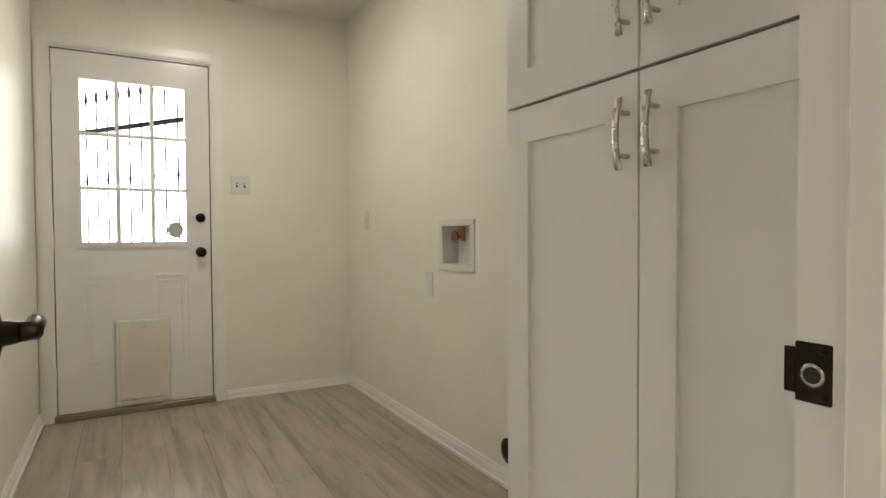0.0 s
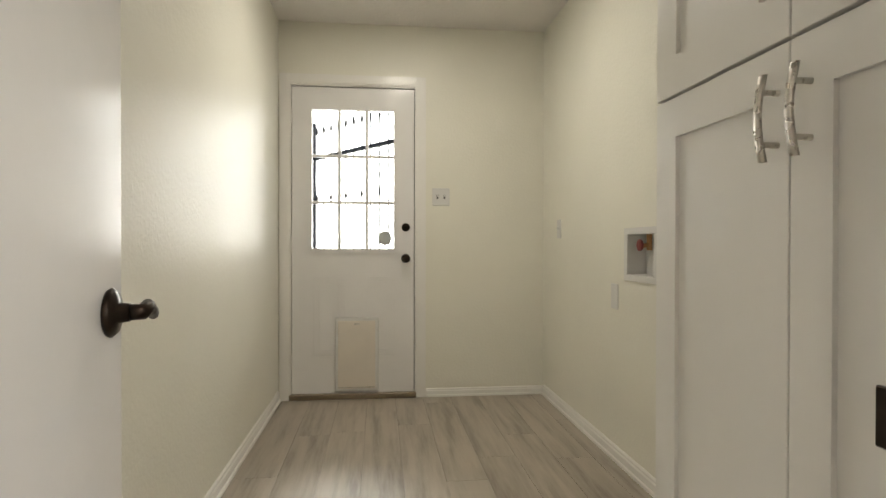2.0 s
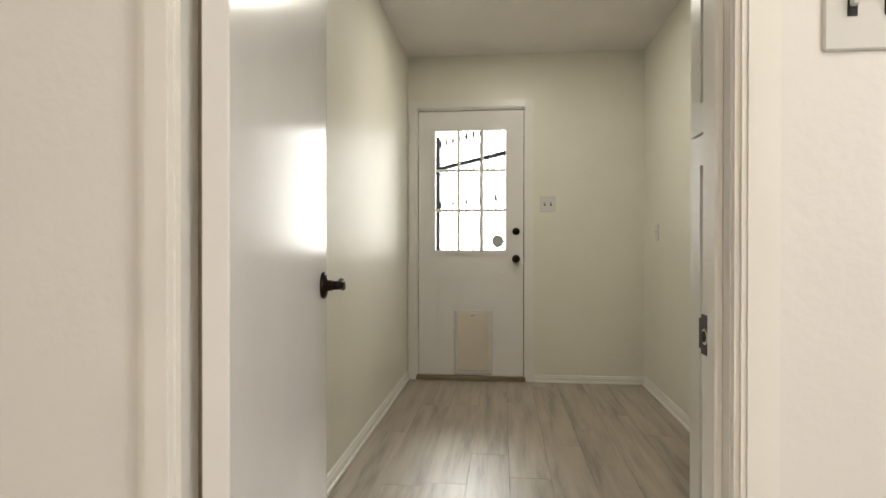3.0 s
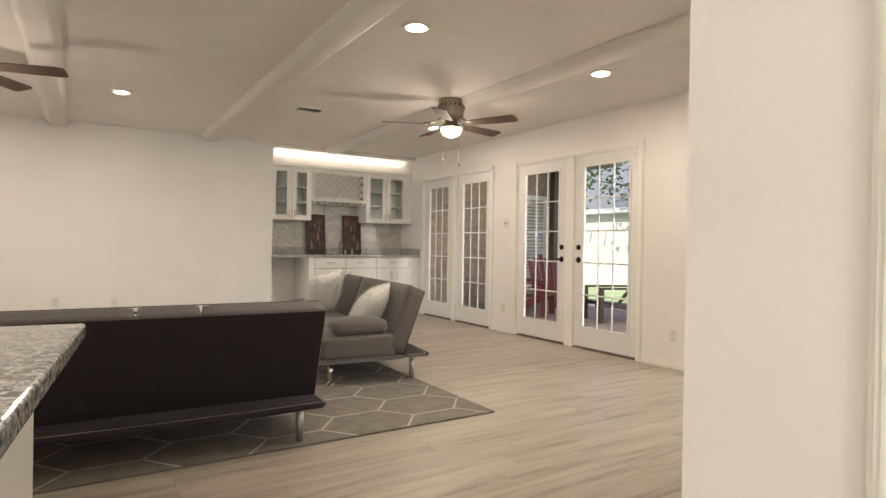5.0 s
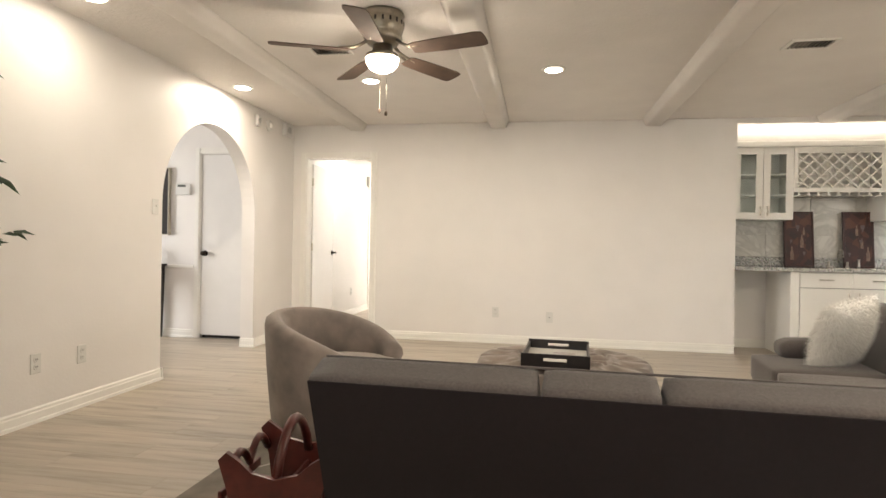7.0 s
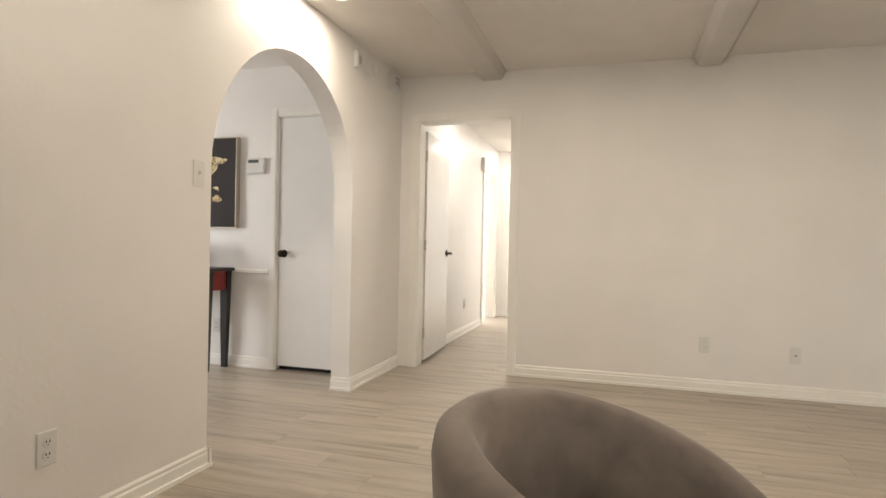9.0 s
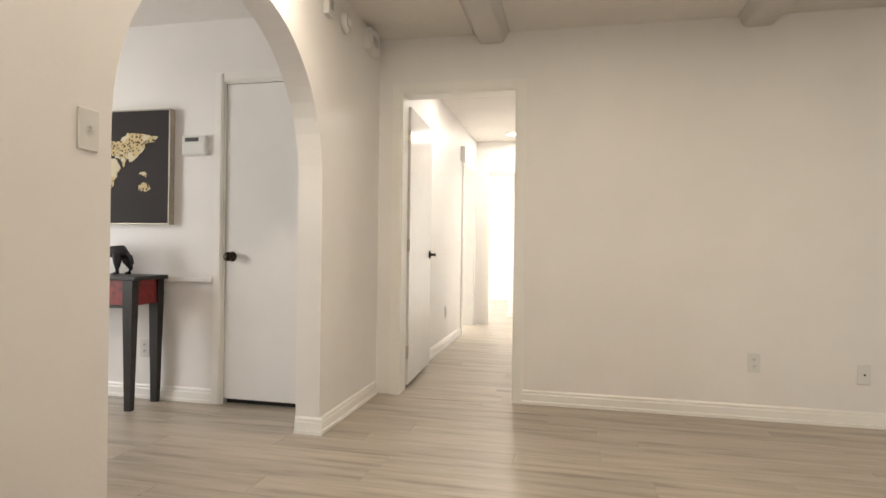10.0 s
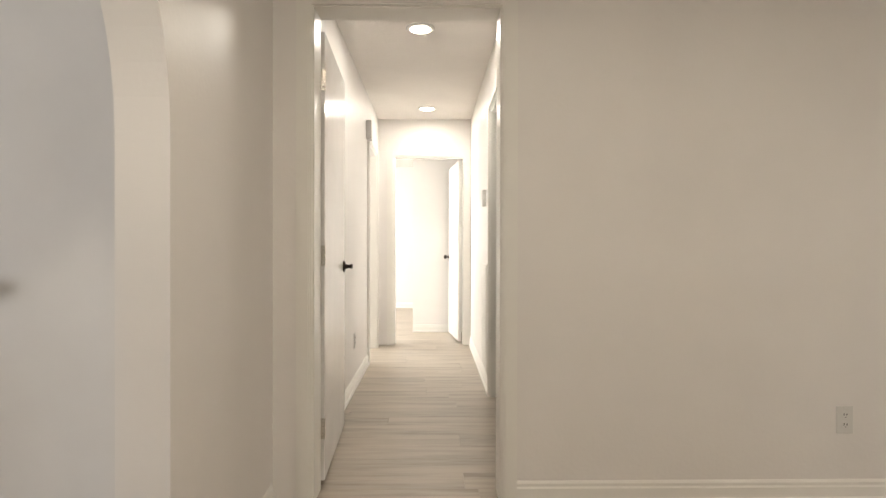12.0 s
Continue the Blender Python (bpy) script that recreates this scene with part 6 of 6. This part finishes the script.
def map_painting():
    t = thing("map_painting", pose(-2.74, -0.53, 1.52), "framed dark canvas with a spotted gold world map", "painting")
    w, h, d = 1.12, 0.75, 0.05
    bm = bmesh.new()
    for a, b, c, e in ((-w / 2, w / 2, h / 2 - 0.008, h / 2), (-w / 2, w / 2, -h / 2, -h / 2 + 0.008), (-w / 2, -w / 2 + 0.008, -h / 2 + 0.008, h / 2 - 0.008), (w / 2 - 0.008, w / 2, -h / 2 + 0.008, h / 2 - 0.008)):
        box(bm, a, -d, c, b, 0.0, e)
    part("frame", bm, mat("champagne_frame", (0.42, 0.38, 0.31), 0.4, metal=0.3, vary=0.1, scale=30), t, "champagne coloured frame")
    part("canvas", boxm(-w / 2 + 0.008, -d + 0.004, -h / 2 + 0.008, w / 2 - 0.008, -0.002, h / 2 - 0.008), mat("black_canvas", (0.018, 0.012, 0.011), 0.75, vary=0.3, scale=50, bump=0.2, bscale=600), t, "near-black canvas")
    gold = map_mat()
    lands = {
        "painted_africa": [(0.02, 0.06), (0.09, 0.075), (0.16, 0.05), (0.19, 0.0), (0.165, -0.05), (0.14, -0.11), (0.115, -0.15), (0.095, -0.14), (0.085, -0.07), (0.06, -0.02), (0.02, -0.01), (0.0, 0.03)],
        "painted_asia": [(0.03, 0.12), (0.10, 0.18), (0.18, 0.17), (0.24, 0.225), (0.33, 0.215), (0.42, 0.20), (0.47, 0.195), (0.44, 0.16), (0.38, 0.155), (0.36, 0.11), (0.31, 0.06), (0.27, 0.03), (0.235, 0.06), (0.215, 0.0), (0.19, 0.06), (0.15, 0.06), (0.12, 0.09), (0.06, 0.10)],
        "painted_australia": [(0.325, -0.12), (0.37, -0.10), (0.41, -0.115), (0.415, -0.145), (0.38, -0.16), (0.335, -0.155)],
        "painted_north_america": [(-0.47, 0.18), (-0.36, 0.2), (-0.22, 0.22), (-0.16, 0.17), (-0.22, 0.13), (-0.27, 0.08), (-0.29, 0.03), (-0.34, 0.0), (-0.38, 0.05), (-0.42, 0.12)],
        "painted_south_america": [(-0.27, 0.0), (-0.19, 0.0), (-0.13, -0.04), (-0.17, -0.1), (-0.22, -0.17), (-0.25, -0.22), (-0.26, -0.12), (-0.30, -0.05)],
        "painted_greenland": [(-0.08, 0.23), (0.0, 0.25), (-0.02, 0.2), (-0.05, 0.17)],
        "painted_isles": [(0.33, -0.04), (0.36, -0.03), (0.40, -0.05), (0.37, -0.065)],
    }
    rng = random.Random(8)
    for name, pts in lands.items():
        fine = []
        for (ax, az), (bx, bz) in zip(pts, pts[1:] + pts[:1]):
            for k in range(5):
                f = k / 5
                j = 0.006 if k else 0.002
                fine.append((ax + (bx - ax) * f + rng.uniform(-j, j), az + (bz - az) * f + rng.uniform(-j, j)))
        part(name, prism(bmesh.new(), fine, -d + 0.0015, -d + 0.0045), gold, t, "spotted gold land shape")


map_painting()


# ---- outside ----
structure("ground", boxm(-300, -300, -0.25, 300, 300, -0.13), M_GRASS, "green lawn reaching to the distance", "ground")
structure("patio_slab", boxm(6.36, -7.3, -0.2, 11.0, 0.9, -0.062), mat("mortar", (0.5, 0.45, 0.41), 0.95, vary=0.2, scale=8), "mortar bed under the patio bricks", "patio")
structure("side_slab", boxm(6.17, -13, -0.2, 14.0, -7.6, -0.08), mat("concrete", (0.5, 0.48, 0.45), 0.9, vary=0.15, scale=3, bump=0.3, bscale=60), "pale concrete path outside the back door", "pavement")
wall_with_holes("wall_wing", "y", 0.6, 0.9, 6.36, 9.75, 2.75, [], M_BRICKWALL, "brown brick house wing beside the patio")
bm = boxm(6.28, -7.3, 2.55, 8.3, -1.0, 2.75)
box(bm, 6.28, -1.0, 2.55, 9.9, 0.9, 2.75)
structure("patio_roof", bm, M_EAVE, "brown boarded patio roof", "roof")
structure("patio_post", boxm(9.55, 0.35, -0.06, 9.69, 0.49, 2.55, 0.006), M_EAVE, "brown wooden patio post", "post")
t = thing("shutter", pose(0, 0, 0), "white louvred shutter on the brick wall", "shutter")
bm = bmesh.new()
for a, b, c, e in ((8.75, 9.55, 2.0, 2.08), (8.75, 9.55, 0.3, 0.4), (8.75, 8.82, 0.4, 2.0), (9.48, 9.55, 0.4, 2.0)):
    box(bm, a, 0.55, c, b, 0.599, e)
part("frame", bm, M_SIDING, t)
for i in range(24):
    part("slat", boxm(8.82, -0.028, -0.003, 9.48, 0.028, 0.003, 0, 1, pose(0, 0.57, 0.43 + i * 0.066, 40)), M_SIDING, t)


def brick_joints():
    rng = random.Random(2)
    pav = tagged(new("patio_paving"), "worn red-brown brick patio paving", "paving", "", "structure")
    bme = bpy.data.meshes.new("brick")
    bm = boxm(0.004, 0.004, -0.064, 0.212, 0.104, 0.0, 0.004)
    bm.to_mesh(bme)
    bm.free()
    bme.materials.append(M_BRICK)
    n = 0
    for j in range(26):
        for i in range(11):
            o = new("brick", bme)
            o.location = (7.2 + i * 0.216 + (0.108 if j % 2 else 0), -3.2 + j * 0.108, -0.045 + rng.uniform(-0.003, 0.003))
            o.parent = pav
            n += 1
    vs, fs = [], []
    for j in range(76):
        for i in range(21):
            x, y = 6.4 + i * 0.216 + (0.108 if j % 2 else 0), -7.28 + j * 0.108
            if 7.15 < x < 9.6 and -3.25 < y < -0.4:
                continue
            k = len(vs)
            z = -0.047 + rng.uniform(-0.003, 0.003)
            vs += [(x + 0.004, y + 0.004, z), (x + 0.212, y + 0.004, z), (x + 0.212, y + 0.104, z), (x + 0.004, y + 0.104, z)]
            fs.append((k, k + 1, k + 2, k + 3))
    me = bpy.data.meshes.new("far_bricks")
    me.from_pydata(vs, [], fs)
    me.materials.append(M_BRICK)
    o = new("far_bricks", me)
    o.parent = pav
    tagged(o, kind="stuff")


brick_joints()


def adirondack(m, label):
    t = thing("adirondack_chair", m, label, "garden chair", "red garden chairs")
    for i in range(5):
        x = -0.22 + i * 0.11
        part("back_slat", boxm(x - 0.048, -0.01, 0, x + 0.048, 0.01, 0.72 - 0.05 * abs(i - 2), 0.006, 1, Matrix.Translation((0, 0.18, 0.3)) @ pose(0, 0, 0, -22)), M_TERRA, t)
    for i in range(5):
        y = -0.3 + i * 0.11
        part("seat_slat", boxm(-0.26, y - 0.048, 0.33 - 0.1 * (y + 0.3), 0.26, y + 0.048, 0.35 - 0.1 * (y + 0.3), 0.004), M_TERRA, t)
    for x in (-0.31, 0.31):
        part("arm", boxm(x - 0.06, -0.36, 0.52, x + 0.06, 0.3, 0.545, 0.008), M_TERRA, t)
        part("front_leg", boxm(x - 0.02, -0.34, 0, x + 0.02, -0.25, 0.52, 0.004), M_TERRA, t)
        part("back_leg", prism(bmesh.new(), [(-0.34, 0.28), (0.35, 0.0), (0.45, 0.0), (0.45, 0.08), (-0.25, 0.36)], x - 0.02, x + 0.02, pose(0, 0, 0, 0, 0, 90) @ Matrix.Diagonal((1, -1, 1, 1))), M_TERRA, t)


adirondack(pose(8.0, -0.75, -0.045, 0, 0, 35), "red plastic garden chair on the brick patio")
adirondack(pose(8.75, -0.45, -0.045, 0, 0, -15), "red plastic garden chair beside the brick wall")


def wood_lounger():
    t = thing("wooden_garden_chair", pose(8.72, -1.98, -0.045, 0, 0, 246), "brown wooden garden chair with sloping arms", "garden chair")
    for s in (-0.3, 0.3):
        part("side_rail", tube(bmesh.new(), [(s, -0.5, 0.28), (s, -0.1, 0.24), (s, 0.35, 0.16), (s, 0.55, 0.10)], 0.03, 8), M_OUTWOOD, t)
        part("arm", boxm(s - 0.04, -0.45, 0.5, s + 0.04, 0.3, 0.53, 0.006), M_OUTWOOD, t)
        part("front_leg", boxm(s - 0.03, -0.45, 0.0, s + 0.03, -0.38, 0.5, 0.004), M_OUTWOOD, t)
        part("rear_leg", boxm(s - 0.03, 0.48, 0.0, s + 0.03, 0.55, 0.16, 0.004), M_OUTWOOD, t)
        part("back_post", tube(bmesh.new(), [(s, 0.12, 0.2), (s, 0.36, 0.50), (s, 0.56, 0.72), (s, 0.66, 0.95)], 0.03, 8), M_OUTWOOD, t)
    for i in range(6):
        y = -0.42 + i * 0.11
        part("seat_slat", boxm(-0.3, y, 0.29 - 0.12 * (y + 0.42), 0.3, y + 0.085, 0.31 - 0.12 * (y + 0.42), 0.004), M_OUTWOOD, t)
    for i in range(5):
        z = 0.4 + i * 0.12
        part("back_slat", boxm(-0.3, 0.28 + i * 0.078, z, 0.3, 0.305 + i * 0.078, z + 0.07, 0.004), M_OUTWOOD, t)


wood_lounger()


def fence(p, q, h, label):
    p, q = Vector((*p, -0.13)), Vector((*q, -0.13))
    L = (q - p).length
    t = thing("fence", Matrix.Translation(p) @ pose(0, 0, 0, 0, 0, math.degrees(math.atan2((q - p).y, (q - p).x))), label, "fence", "garden fences")
    w = 0.145
    me = bpy.data.meshes.new("board")
    bm = boxm(0.003, -0.01, 0, w - 0.003, 0.01, h, 0.002)
    bm.to_mesh(me)
    bm.free()
    me.materials.append(M_FENCE)
    for i in range(int(L / w)):
        o = new("board", me)
        o.location = (i * w, 0, 0)
        o.parent = t
    for z in (0.35, h - 0.3):
        part("rail", boxm(0, 0.011, z, L, 0.05, z + 0.09), M_FENCE, t)


fence((15.5, 12.0), (15.5, -7.0), 2.0, "pale weathered board fence across the lawn")
fence((6.0, 12.0), (15.5, 12.0), 2.0, "pale weathered board fence behind the house")
t = thing("neighbour_house", pose(0, 0, 0), "neighbouring house with a grey shingle roof", "house")
part("wall", boxm(19, -4, -0.2, 30, 18, 2.6), M_SIDING, t)
part("roof", prism(bmesh.new(), [(18.4, 2.5), (24.5, 5.6), (30.6, 2.5)], -4.6, 18.6), M_SHINGLE, t, "grey shingle gable roof")
part("fascia", boxm(18.35, -4.6, 2.38, 18.42, 18.6, 2.56), M_SIDING, t)


def tree(x, y, h, seed, label):
    rng = random.Random(seed)
    t = thing("tree", pose(x, y, -0.13), label, "tree", "garden trees")
    part("trunk", tube(bmesh.new(), [(0, 0, 0), (0.1, 0.05, h * 0.3), (0.0, 0.1, h * 0.55), (0.1, 0, h * 0.85)], [0.22, 0.17, 0.12, 0.04], 10), M_BARK, t, "", True)
    limbs, crown = bmesh.new(), bmesh.new()
    for i in range(26):
        z = h * (0.35 + 0.6 * i / 26)
        a = i * 2.399
        r = h * (0.2 + 0.22 * math.sin(math.pi * (0.15 + 0.8 * i / 26))) * rng.uniform(0.7, 1.15)
        b = Vector((0, 0, z))
        tip = b + Vector((r * math.cos(a), r * math.sin(a), 0.25 * r))
        tube(limbs, [b, b.lerp(tip, 0.5) + Vector((0, 0, 0.1)), tip], [0.06, 0.035, 0.012], 5)
        for k in range(9):
            c = b.lerp(tip, rng.uniform(0.35, 1.1)) + Vector((rng.gauss(0, 0.35), rng.gauss(0, 0.35), rng.gauss(0, 0.25)))
            for _ in range(20):
                p = c + Vector((rng.gauss(0, 0.24), rng.gauss(0, 0.24), rng.gauss(0, 0.2)))
                d = Vector((rng.gauss(0, 1), rng.gauss(0, 1), rng.gauss(-0.3, 0.7))).normalized()
                s = d.cross(Vector((rng.random(), rng.random(), 1))).normalized() * 0.05
                v = [crown.verts.new(q) for q in (p, p + d * 0.07 + s, p + d * 0.15, p + d * 0.07 - s)]
                crown.faces.new(v)
    part("limbs", limbs, M_BARK, t)
    part("crown", crown, mat("tree_leaf", (0.06, 0.12, 0.035), 0.6, vary=0.4, scale=3), t, "green leaves")


tree(17.5, 3.5, 7.5, 21, "leafy green tree behind the fence")


def iron_fence():
    t = thing("iron_fence", pose(8.95, -7.38, -0.08, 0, 0, -145), "black iron picket fence with a stair rail outside", "fence")
    iron = mat("black_iron", (0.03, 0.03, 0.032), 0.5, metal=0.5)
    part("top_rail", boxm(-2.0, -0.02, 2.06, 3.4, 0.02, 2.10), iron, t)
    part("mid_rail", boxm(-2.0, -0.02, 0.98, 3.4, 0.02, 1.01), iron, t)
    part("post", boxm(-0.09, -0.035, 0, -0.02, 0.035, 2.5), iron, t)
    for i in range(34):
        x = -1.95 + i * 0.155
        part("picket", cyl(bmesh.new(), (x, 0, 0.05), (x, 0, 2.36), 0.008, n=6), iron, t)
        part("finial", lathe(bmesh.new(), [(0.008, 2.34), (0.018, 2.38), (0.008, 2.44), (0.002, 2.48)], 8, pose(x, 0, 0)), iron, t)
        if i % 2:
            part("collar", lathe(bmesh.new(), [(0.009, 1.58), (0.016, 1.61), (0.009, 1.66)], 8, pose(x, 0, 0)), iron, t)


iron_fence()
# emissive panel added for bright daylight through the back door glass
structure("backdrop", boxm(10.2, -10.4, -0.08, 10.25, -6.3, 3.4), glow("daylight_backdrop", (1.0, 0.99, 0.94), 5), "glowing panel standing in for daylight outside the back door", "backdrop")
# ---- floor planks ----
def planks():
    rng = random.Random(5)
    fl = tagged(new("floor"), "pale grey-beige wood-look vinyl plank floor", "floor", "", "structure")
    W, LEN = 0.182, 1.22
    me = bpy.data.meshes.new("plank")
    bm = boxm(0.0005, 0.0005, -0.011, LEN - 0.0005, W - 0.0005, 0.0, 0.0007)
    bm.to_mesh(me)
    bm.free()
    me.materials.append(M_PLANK)
    near, far = [], []
    y = -10.6
    while y < 8.0:
        x = -5.0 - rng.random() * LEN
        while x < 6.2:
            inside = x + LEN > -1.1 and x < 6.2 and -9.3 < y < 0.1
            close = (inside and ((y > -9.3 and x < 4.6 and y > -8.9) and (y < -2.6 or x < 1.9))) or (0.1 <= y < 2.2 and -1.6 < x < 0.2)
            (near if close else far).append((x, y))
            x += LEN
        y += W
    near.sort(key=lambda p: (p[0] - 1.2) ** 2 + (p[1] + 5.0) ** 2)
    far += near[300:]
    for x, y in near[:300]:
        o = new("plank", me)
        o.location = (x, y, 0)
        o.parent = fl
    vs, fs = [], []
    for x, y in far:
        k = len(vs)
        xe = min(x + LEN, 6.36)
        vs += [(x + 0.0005, y + 0.0005, -0.0003), (xe - 0.0005, y + 0.0005, -0.0003), (xe - 0.0005, y + W - 0.0005, -0.0003), (x + 0.0005, y + W - 0.0005, -0.0003)]
        fs.append((k, k + 1, k + 2, k + 3))
    fm = bpy.data.meshes.new("far_planks")
    fm.from_pydata(vs, [], fs)
    fm.materials.append(M_PLANK)
    o = new("far_planks", fm)
    o.parent = fl
    tagged(o, kind="stuff")


planks()
